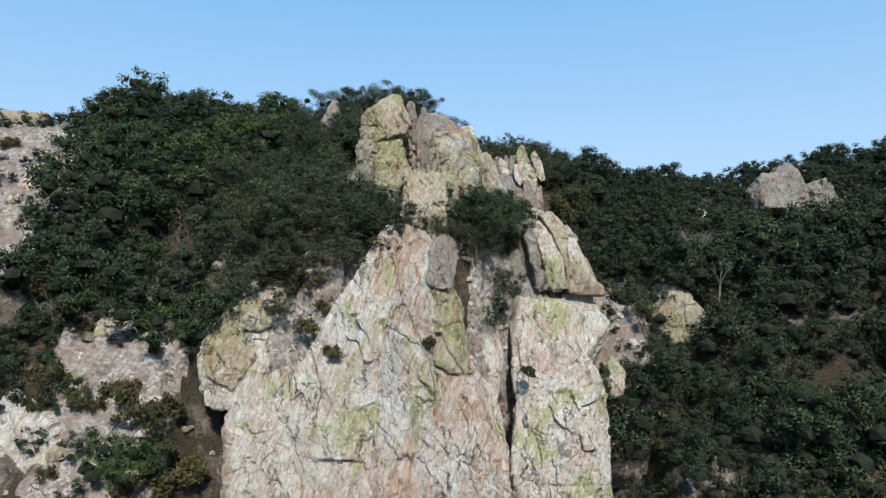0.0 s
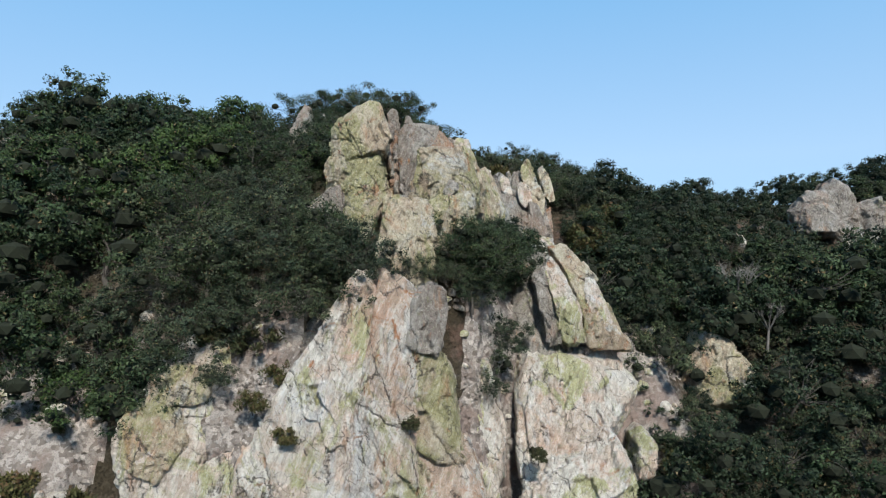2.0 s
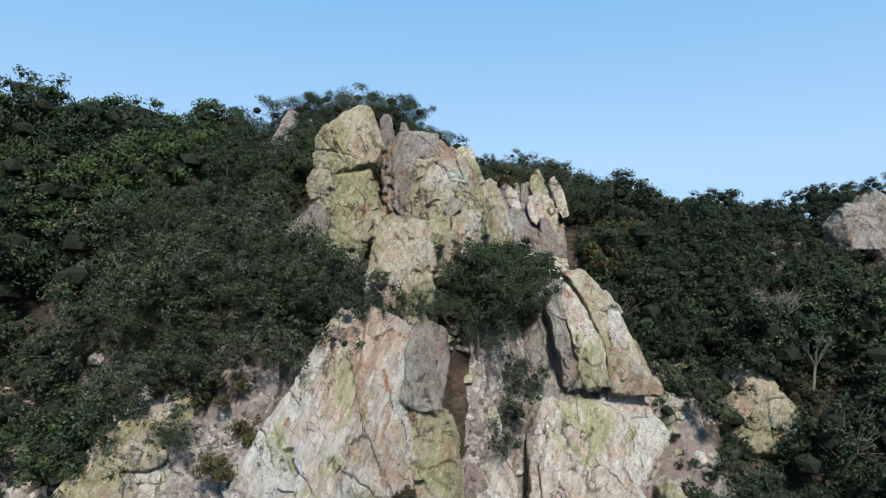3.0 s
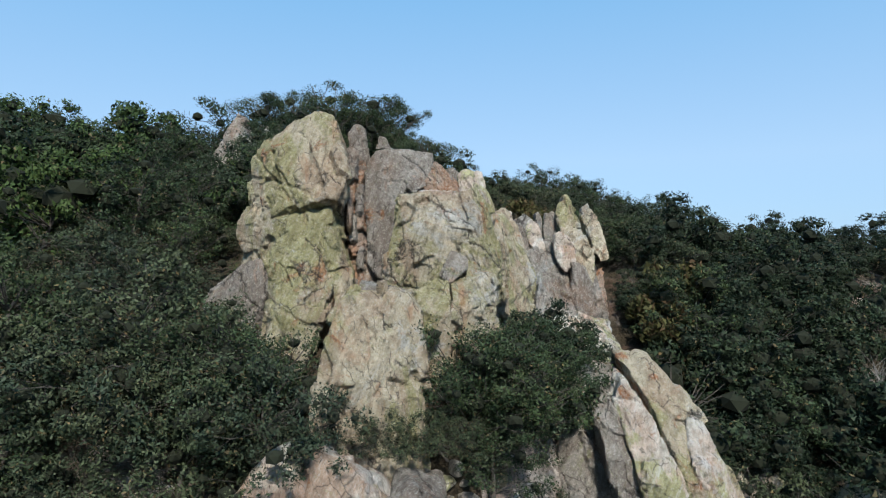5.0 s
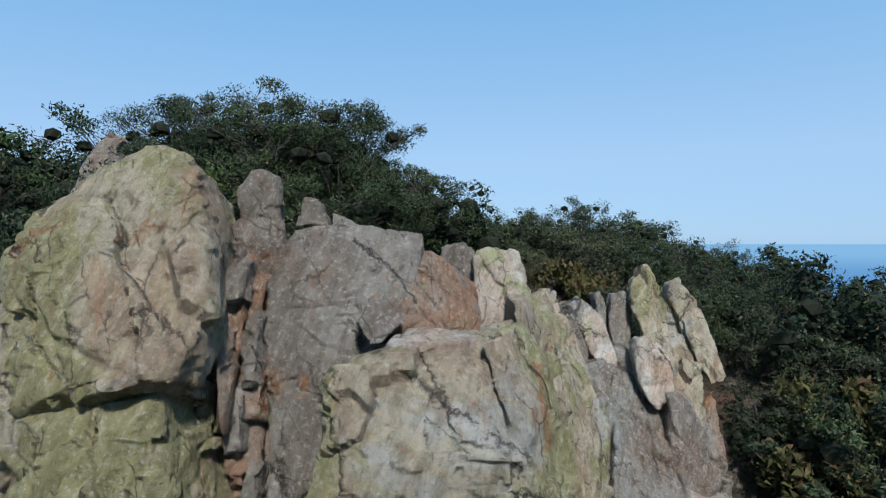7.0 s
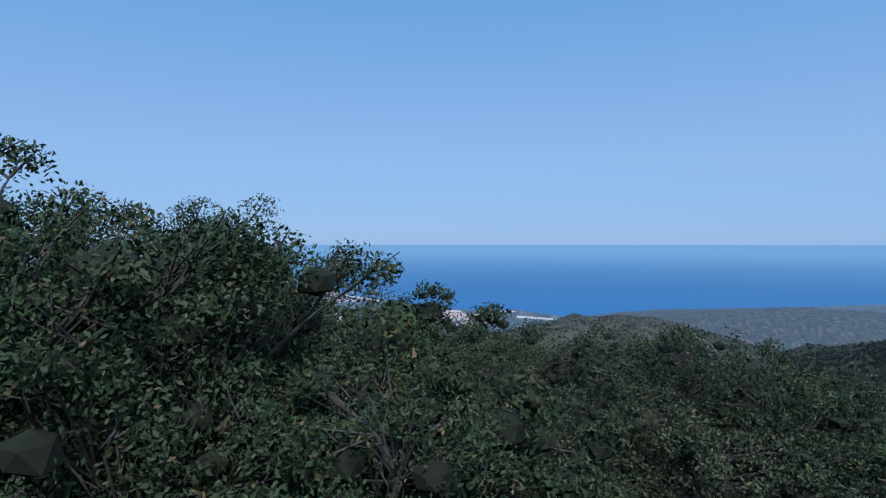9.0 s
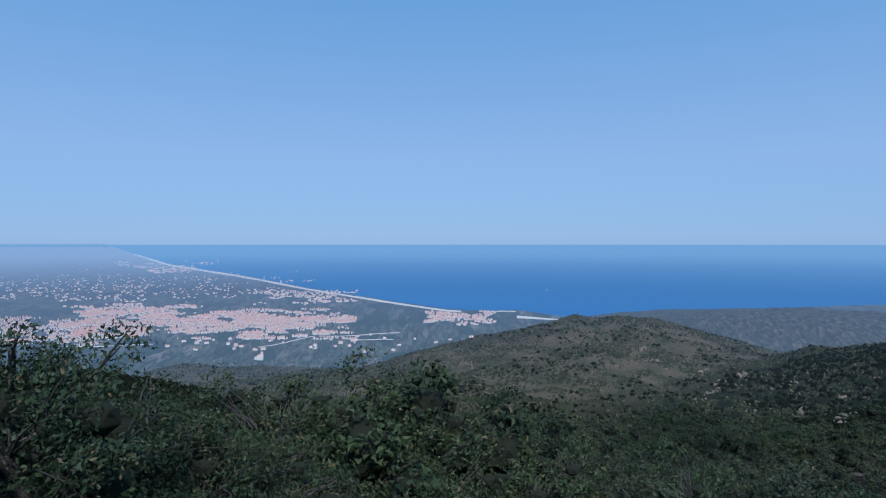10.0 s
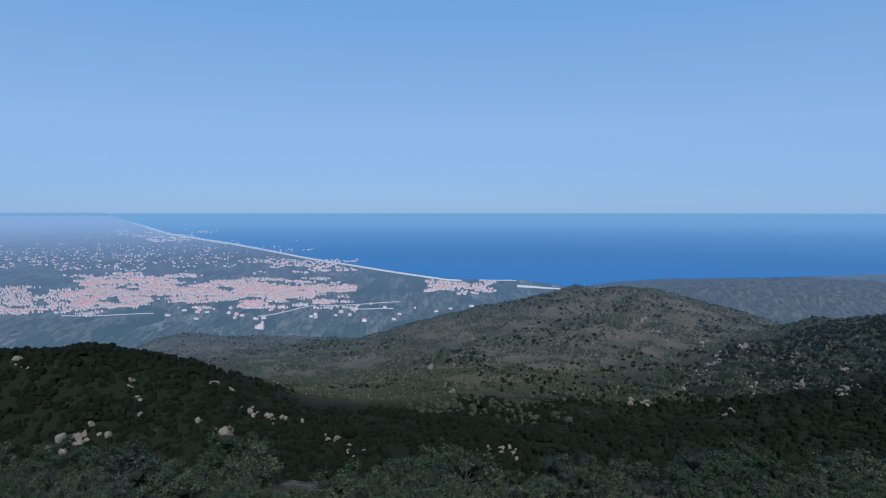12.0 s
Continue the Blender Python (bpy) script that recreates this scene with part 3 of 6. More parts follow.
# the summit outcrop
def summit_outcrop():
    top = new("rock_outcrop")
    tagged(top, "tall cracked gneiss outcrop with yellow-green lichen on the crest", "rock outcrop")
    stone_block("block", ROCK_LICHEN, top, [(-4.7, 45.7, 7.8), (-3.7, 45.3, 8.1), (-2.8, 45.4, 8.2), (-2.5, 45.8, 8.7), (-4, 46.1, 9.9), (-5.4, 46.3, 9.6), (-6.1, 46.6, 8.2), (-3.8, 47.2, 11.6), (-4.4, 47, 11.2), (-3.1, 47.3, 11.1), (-2.75, 47.6, 10.3), (-2.7, 46.9, 8.4), (-5.8, 47.4, 10.4), (-6.3, 47.3, 9.7), (-6.3, 46.9, 7.1), (-2.8, 46.9, 7.4), (-5.5, 50, 10), (-3.6, 50, 10.7), (-2.9, 50.5, 8), (-6.6, 50, 8), (-6.2, 50, 6.6)], "huge ochre block with lichen and an overhanging lip", seed=7)
    stone_block("lobe", ROCK_LICHEN, top, [(-6.6, 46.6, 7.4), (-6.6, 46.6, 6.7), (-6.3, 46.5, 6.3), (-6.3, 46.8, 8), (-5.2, 45.8, 7.1), (-5.1, 45.9, 7.8), (-5.3, 45.9, 6.5), (-6.5, 49, 7.4), (-6.3, 48.9, 6.4), (-5.2, 48.2, 7.1), (-5.4, 48.3, 6.6)], seed=10)
    stone_block("core", ROCK_LICHEN, top, [(-6, 46.6, 7.4), (-2.9, 46.9, 8), (-2.7, 46.6, 4.8), (-6.4, 46.6, 6.1), (-4.9, 45.7, 7.7), (-3.1, 45.75, 7.9), (-4.4, 45.3, 6.9), (-2.7, 46, 5), (-7.2, 49.5, 3), (-2.6, 49.5, 3), (-2.6, 49.5, 7), (-6.8, 49.5, 7), (-5, 45.4, 3), (-3, 45.4, 3)], seed=5)
    stone_block("block", ROCK_LICHEN, top, [(-4.2, 45.5, 7.3), (-4.9, 45.3, 6.8), (-3.8, 45.3, 7), (-4.9, 45, 5.9), (-4.8, 44.8, 5.2), (-3.6, 44.9, 6.3), (-3.1, 44.7, 5.9), (-2.7, 44.6, 5.4), (-3.4, 44.2, 4.5), (-4.6, 44.2, 4.4), (-2.8, 44.5, 5.1), (-5.8, 47.5, 3), (-3.5, 47.5, 3), (-4.5, 47.3, 6.6), (-5, 44, 2.5), (-3.6, 44, 2.5)], seed=16)
    stone_block("block", ROCK_LICHEN, top, [(-3.6, 45.9, 6.8), (-3.3, 46, 6.9), (-3, 46, 6.9), (-2.7, 45.8, 6.2), (-2.4, 45.7, 5.6), (-2.6, 45.4, 5.1), (-2.9, 45.3, 5.1), (-3.5, 45.5, 6.3), (-3.6, 47.3, 6.8), (-3, 47.4, 6.9), (-2.4, 47.1, 5.6), (-2.9, 46.7, 5.1), (-3.2, 45.2, 3.4), (-2.4, 45.6, 3.4)], seed=19)
    stone_block("foot", ROCK_GREY, top, [(-6.8, 46.3, 5.5), (-7.6, 46.3, 4.7), (-6.1, 46.2, 6), (-5.3, 45.8, 6.2), (-5.1, 45.4, 4.8), (-6.8, 45.6, 4.6), (-6.2, 45.5, 4.8), (-6.8, 48.3, 5.5), (-6.1, 48.2, 6), (-5.1, 47.4, 4.8), (-6.2, 47.5, 4.8), (-8, 46, 2.5), (-5.4, 45.4, 2.5), (-5.4, 48, 2.5)], seed=22)
    stone_block("pillar", ROCK_GREY, top, [(-2.9, 48.3, 10.9), (-2.6, 48.5, 11.3), (-2.3, 48.5, 11.2), (-2.1, 48.5, 10.4), (-2.1, 48.3, 9.6), (-2.7, 48.1, 9.5), (-2.9, 48.2, 10.2), (-2.8, 49.3, 10.9), (-2.4, 49.5, 11.1), (-2.2, 49.3, 9.6), (-2.8, 49.2, 10.2), (-2.7, 48.1, 8.4), (-2, 48.3, 8.4), (-2.4, 49.2, 8.4)], "rounded grey stone standing upright", seed=25, p=40)
    stone_block("backing", ROCK_RUST, top, [(-3, 48, 9.7), (-2.2, 48.4, 9.8), (-2.8, 47, 4.8), (-1.8, 47, 4.8), (-3.2, 49.5, 9.5), (-1.4, 49.5, 9.5), (-3.2, 49, 4), (-1.4, 49, 4)], "rust-stained wall at the back of the cleft", seed=28)
    stone_block("slab", ROCK_GREY, top, [(-1.7, 48, 10.2), (-1.3, 48.2, 10.3), (-0.4, 48.3, 10.1), (0.4, 48.2, 10.1), (-2.1, 47.7, 9.6), (-2.1, 47.4, 8.4), (-2, 47, 6), (-0.5, 47.2, 8.7), (-1.4, 46.8, 6.2), (-1.6, 46.7, 5.4), (0.2, 47.6, 9), (-2.2, 50, 9.5), (0.2, 50, 9.7), (-2, 49.5, 5), (0.2, 49.5, 5)], "smooth grey-brown slab", seed=31, rough=0.55)
    stone_block("spike", ROCK_GREY, top, [(-1.8, 48, 10.2), (-1.7, 48.2, 10.7), (-1.5, 48.2, 10.7), (-1.3, 48.2, 10.5), (-1.2, 48.1, 10.2), (-1.7, 48.7, 10.3), (-1.5, 48.9, 10.6), (-1.3, 48.8, 10.3)], seed=34)
    stone_block("ledge", ROCK_RUST, top, [(0.3, 48.15, 9.8), (0.5, 48.45, 9.8), (-0.5, 48.55, 9.4), (-0.6, 48.15, 9), (-0.2, 47.25, 8.5), (0.4, 47.35, 8.7), (1.4, 48.15, 8.5), (0.8, 48.95, 9.2), (0.2, 49.85, 9.5), (1.4, 49.75, 9.1), (0.3, 47.55, 8), (1.3, 47.95, 8)], "freshly broken orange wall of a niche", seed=37, rough=0.6)
    stone_block("block", ROCK_GREY, top, [(-0.6, 46.9, 8.7), (-0.4, 47.1, 9.1), (0, 47.2, 9.1), (0.2, 46.8, 8.7), (-0.3, 46.4, 8.4), (-0.6, 47.7, 8.7), (0, 48, 9.1), (-0.3, 47.2, 8.5)], "pale block beside the niche", seed=40)
    stone_block("face", ROCK_LICHEN, top, [(-0.6, 46, 8.35), (-0.8, 45.5, 7.9), (-1.1, 45.2, 6.4), (-1.3, 45.2, 5.5), (-1.3, 45.3, 5), (0, 45.9, 8.35), (1.3, 46.2, 8.35), (1.1, 47.3, 8.55), (2, 47.5, 8.45), (2.3, 47, 8.2), (2.4, 46.4, 6.6), (2.7, 46, 5.7), (2.2, 45.6, 5.3), (1, 45.2, 5.2), (0.2, 45.2, 5.2), (0.1, 45, 7), (0.8, 45.4, 7.7), (1.6, 45.4, 7.2), (0, 49, 8.15), (2.4, 50, 8.25), (3.2, 50, 6), (3.4, 49, 3.6), (-1.4, 48, 3.6), (-0.9, 45.2, 3.8)], "steep lichen-covered face", cell=0.95, seed=43, rough=1.0)
    stone_block("wedge", ROCK_LICHEN, top, [(1.6, 45.32, 6.3), (2.3, 45.92, 6.4), (2.6, 46.02, 5.7), (2.2, 45.52, 5.6), (1.5, 45.12, 5.4), (1.6, 46.72, 6.3), (2.6, 47.42, 5.7), (1.5, 46.52, 5.4)], seed=55)
    stone_block("wedge", ROCK_LICHEN, top, [(1.3, 46.22, 8.4), (2, 47.22, 8.7), (2.3, 46.82, 8), (2.3, 46.42, 7.2), (1.6, 45.62, 7.5), (1.3, 47.62, 8.4), (2.3, 48.22, 8), (1.6, 47.02, 7.5)], seed=58)
    stone_block("knob", ROCK_GREY, top, [(0.6, 45, 5.6), (1, 45.3, 6.4), (1.6, 45.3, 6.2), (1.6, 45.1, 5.8), (1, 44.8, 5.3), (0.6, 46, 5.4), (1.6, 46.3, 6.1), (1, 45.8, 5.1)], "dark angular block wedged in a niche", seed=61, rough=0.6)
    stone_block("block", ROCK_LICHEN, top, [(-0.1, 44.6, 5.1), (0.6, 44.9, 5.6), (0.9, 44.6, 5.4), (1, 44.2, 4.9), (1, 43.9, 4.4), (0.4, 43.9, 4.4), (-0, 44.1, 4.7), (-0.1, 46.6, 5.1), (0.9, 46.6, 5.4), (1, 45.9, 4.4), (-0, 46.1, 4.7), (-0.4, 44.2, 2), (1, 44.2, 2), (0.5, 46.5, 2)], seed=64)
    stone_block("block", ROCK_LICHEN, top, [(1, 44.4, 5.3), (2.2, 45, 5.7), (2.6, 45.2, 5.6), (2.6, 44.9, 5.2), (1.9, 44.2, 4.6), (1, 43.9, 4.5), (1, 46.4, 5.3), (2.6, 47.2, 5.6), (1.9, 46.2, 4.6), (1, 44.2, 2.2), (2.6, 44.8, 2.2), (2, 46.8, 2.2)], seed=67)
    stone_block("crest", ROCK_GREY, top, [(0.7, 51.5, 9.8), (1.2, 51.5, 10), (1.5, 51.7, 9.6), (1.6, 51.2, 8.4), (0.7, 51, 8.2), (0.7, 52.5, 9.8), (1.5, 52.7, 9.6), (0.8, 52, 8.3), (0.6, 51, 7.5), (2, 51, 7.5)], seed=70)
    stone_block("crest", ROCK_PALE, top, [(1.4, 51, 9.6), (1.7, 51.3, 9.8), (2.4, 51.4, 9.8), (2.6, 51.3, 9.3), (2.6, 50.8, 8.4), (1.4, 50.4, 8.3), (1.4, 52.3, 9.6), (2.3, 52.7, 9.7), (2.5, 52.1, 8.4), (1.4, 50.6, 7.4), (2.9, 50.8, 7.4)], "pale jagged crest", seed=73)
    stone_block("crest", ROCK_GREY, top, [(-1.4, 49.4, 10.5), (-1, 49.4, 10.2), (-0.2, 49.3, 9.9), (0.1, 49, 9.7), (0.3, 48.8, 9.3), (-1.3, 49, 9.5), (-1.3, 50.4, 10.4), (-0.2, 50.3, 9.9), (0.2, 49.8, 9.4)], seed=76)
    stone_block("crest", ROCK_GREY, top, [(0.3, 50.2, 9.6), (0.5, 50.3, 9.8), (0.6, 50.2, 9.4), (0.9, 50.2, 9.1), (1.2, 50, 8.6), (0.5, 49.6, 8.5), (0.3, 51.4, 9.6), (0.6, 51.4, 9.4), (1.2, 51.2, 8.7)], seed=79)
    stone_block("rib", ROCK_LICHEN, top, [(2.1, 49, 8.8), (2.8, 51.5, 8.8), (2.8, 50.5, 7.7), (2.9, 49.5, 5.6), (3.2, 49, 4.3), (2.2, 47.5, 4.7), (2.2, 47.6, 7.3), (2, 53, 8.8), (3.4, 53, 7.6), (4.6, 53, 3), (2.4, 53, 3), (3, 49, 3)], seed=82)
    stone_block("shoulder", ROCK_LICHEN, top, [(3.4, 56, 8.3), (4, 57, 8.6), (4.3, 56.5, 7.9), (4.6, 55.5, 6.8), (4.9, 54.5, 5.7), (5.1, 54, 5), (4.8, 52.5, 3.5), (3.4, 50.3, 4), (3, 50.2, 5.5), (3.1, 52, 7.1), (3.4, 58, 8), (6, 58, 5), (6, 56, 2.5), (3.2, 52, 2.5)], seed=85)
    stone_block("shelf", ROCK_STAINED, top, [(-0.1, 46.3, 8.5), (0.2, 47.3, 8.6), (1.3, 47.5, 8.5), (1.2, 46.6, 8.5), (0.1, 46.2, 8.4), (-0.1, 46.3, 8), (0.2, 47.3, 8.1), (1.3, 47.5, 8), (1.2, 46.6, 8), (0.1, 46.2, 7.9)], "pinkish fresh floor of the niche", seed=310, rough=0.5)
    stone_block("flake", ROCK_RUST, top, [(-2.8, 46.9, 8.8), (-2.6, 47.3, 8.8), (-2.5, 47.3, 8.2), (-2.5, 46.9, 6.9), (-2.5, 46.4, 7.1), (-3, 47.7, 8.8), (-2.8, 48.1, 8.2), (-2.8, 47.2, 7.1)], "rust-red slab on the flank of the cleft", seed=311, rough=0.6)
    # flakes wedged upright in the cleft
    for k in range(13):
        z, w, h = 5.0 + k * 0.36, 0.24 + 0.12 * (k * 7 % 5) / 4, 0.7 + 0.5 * (k * 3 % 4) / 3
        x, y = -2.43 + 0.24 * (k % 2) - 0.012 * k, 46.9 + 0.16 * (k % 3) + 0.05 * k
        stone_block("chockstone", ROCK_RUST if k % 3 else ROCK_GREY, top, stand([(x - w * 0.45, z - h * 0.6), (x - w * 0.6, z + h * 0.2), (x - w * 0.1, z + h * 0.6), (x + w * 0.5, z + h * 0.45), (x + w * 0.55, z - h * 0.5)], y, 0.25, 0.4), seed=220 + k, step=0.06, chips=6)
    for k in range(7):
        x, z = -2.3 + 0.16 * k, 4.6 + 0.1 * (k * 3 % 4)
        stone_block("fallen_block", (ROCK_PALE, ROCK_RUST)[k % 2], top, stand([(x - 0.2, z - 0.3), (x - 0.22, z + 0.2), (x, z + 0.32), (x + 0.2, z + 0.2), (x + 0.2, z - 0.3)], 45.6 + 0.2 * (k % 3), 0.25, 0.3), seed=240 + k, step=0.08, chips=6)
    return top


def pinnacles():
    top = new("rock_pinnacles")
    tagged(top, "row of leaning upright rock blades beside the outcrop", "rock outcrop")
    stone_block("blade", ROCK_LICHEN, top, [(6.9, 57.5, 9), (7.3, 57.6, 9.2), (7.6, 57.4, 8.7), (7.6, 56.8, 7.7), (8.1, 56.4, 7), (8.4, 55.8, 6.2), (8.3, 55.2, 5.1), (7.9, 54.8, 4.3), (7.5, 54.7, 3.9), (7.2, 55.2, 5.4), (7, 56.2, 7), (6.6, 57, 8), (7.1, 58.7, 8.5), (7.6, 58.6, 8.3), (8, 57.6, 6.9), (8.2, 56.4, 5.4), (7.5, 55.9, 4.5), (7.1, 57.4, 7)], "tall green-stained blade", seed=33, long=True)
    stone_block("blade", ROCK_LICHEN, top, [(8.2, 58, 8.6), (8.5, 58, 8.9), (9, 57.6, 8.1), (9.1, 56.8, 6.9), (9.2, 55.9, 5.9), (8.8, 55.8, 5.6), (8.5, 56.2, 6.2), (8.3, 57, 7.4), (8.1, 57.7, 8.1), (8.3, 59, 8.4), (8.9, 58.6, 8), (9.1, 56.9, 6.2), (8.6, 57.2, 6.4), (8.2, 58.7, 7.9)], seed=33, long=True)
    stone_block("flake", ROCK_RUST, top, [(8.7, 56, 5.4), (8.9, 56.2, 5.5), (8.4, 55.5, 4.5), (8.8, 55, 3.7), (7.9, 55.2, 3.5), (8.2, 55.6, 4.7), (8.6, 57, 5.3), (8.4, 56.5, 4.5), (8, 56.2, 3.6), (8.2, 55.5, 2.6), (9, 55.8, 2.6)], "rust-red broken underside", seed=94)
    stone_block("knob", ROCK_PALE, top, [(6.3, 55.2, 7.1), (6.5, 55.3, 7.3), (7, 55.2, 7), (7.3, 55.1, 6.5), (7.3, 54.9, 5.5), (6.7, 54.7, 5.2), (6.3, 54.9, 5.8), (6.2, 55.1, 6.5), (6.3, 56.2, 7), (6.9, 56.2, 6.9), (7.2, 55.9, 5.6), (6.4, 55.9, 5.8)], "pale weathered knob", seed=97, p=40)
    stone_block("blade", ROCK_PALE, top, [(5, 57, 7.7), (5.4, 57, 8), (5.7, 56.8, 7.6), (6, 55.8, 6.3), (5.6, 55.6, 6.1), (5.1, 56, 6.6), (5, 58, 7.6), (5.7, 57.8, 7.5), (5.5, 56.6, 6.2)], seed=33, long=True)
    stone_block("blade", ROCK_GREY, top, [(5.4, 55.6, 6.4), (5.8, 55.6, 6.4), (6.1, 54.8, 4.9), (5.9, 54.4, 3.9), (5.4, 54.6, 4.6), (5.3, 55.2, 5.7), (5.4, 56.6, 6.3), (6.1, 55.8, 5), (5.5, 55.6, 4.6), (6.1, 54.3, 3.4), (6.8, 54.2, 3.2)], seed=33, long=True)
    stone_block("blade", ROCK_GREY, top, [(6.2, 57.6, 8.3), (6.7, 57.8, 8.4), (6.9, 57.5, 7.8), (6.6, 57, 6.7), (6.1, 56.8, 6.5), (6, 57.3, 7.5), (6.3, 58.6, 8.2), (6.8, 58.5, 7.8), (6.1, 57.8, 6.6)], seed=33, long=True)
    stone_block("blade", ROCK_GREY, top, [(5.7, 57.8, 8.3), (5.9, 57.8, 8.4), (6.1, 57.8, 7.9), (6, 57.3, 6.8), (5.7, 57.5, 7.1), (5.7, 58.5, 8.2), (6.1, 58.5, 7.9), (5.7, 58.2, 7.2)], seed=33, long=True)
    stone_block("shoulder", ROCK_GREY, top, [(4.6, 57, 7.9), (5.1, 57.2, 8.2), (5.5, 57.2, 7.9), (5.1, 56, 6.3), (4.3, 56, 6.7), (4.3, 56.8, 7.5), (4.6, 58.4, 7.9), (5.5, 58.6, 7.9), (4.3, 57.4, 6.8)], seed=112)
    stone_block("spike", ROCK_PALE, top, [(3.7, 57.5, 8.1), (4.1, 57.6, 8.5), (4.4, 57.5, 8.3), (4.5, 57, 7.2), (3.8, 57, 7.2), (3.7, 58.3, 8.1), (4.4, 58.3, 8.3), (3.8, 57.8, 7.3)], seed=115)
    stone_block("body", ROCK_GREY, top, [(4.9, 55.2, 6), (5.1, 54, 4.6), (5, 52.8, 3.4), (6.8, 53.6, 3.2), (8.4, 54.9, 4), (8.8, 54.8, 3.6), (7.6, 53.7, 2.9), (5.8, 56.3, 6.8), (7.7, 56.8, 6.8), (4.6, 58.4, 7), (9, 58.4, 6.2), (9.4, 57.6, 2), (5, 57.5, 2), (4.6, 54, 1.5), (8.6, 55, 1.5)], seed=118)
    stone_block("rib", ROCK_GREY, top, [(5.3, 53.8, 5), (5.8, 54.2, 5.1), (6.2, 53.4, 3.3), (5.6, 53, 2.9), (4.9, 52.6, 3.5), (5.3, 55.2, 5), (6.2, 54.8, 3.3), (4.9, 54, 3.5)], seed=33, long=True)
    stone_block("rib", ROCK_GREY, top, [(7, 54.7, 5.7), (7.6, 54.9, 5.7), (8.2, 54.7, 4.4), (8.2, 54.2, 3.1), (7.2, 53.6, 3.1), (6.9, 54.2, 4.1), (7, 56.1, 5.7), (8.2, 56.1, 4.4), (7.2, 55, 3.1)], seed=33, long=True)
    stone_block("apron", ROCK_PALE, top, [(5.4, 52.6, 3.5), (6.7, 53.2, 3.2), (8.6, 53.8, 3), (8.3, 51.6, 2), (7.2, 49.4, 1.4), (6.2, 49.6, 1.5), (5.4, 50.5, 2.5), (5.4, 55.1, 3.5), (8.6, 56.3, 3), (7.2, 51.9, 1.4), (5.4, 53, 2.5), (7, 49.8, -0.6), (9, 50, -0.6)], "pale broken rock at the foot of the blades", seed=127)
    return top


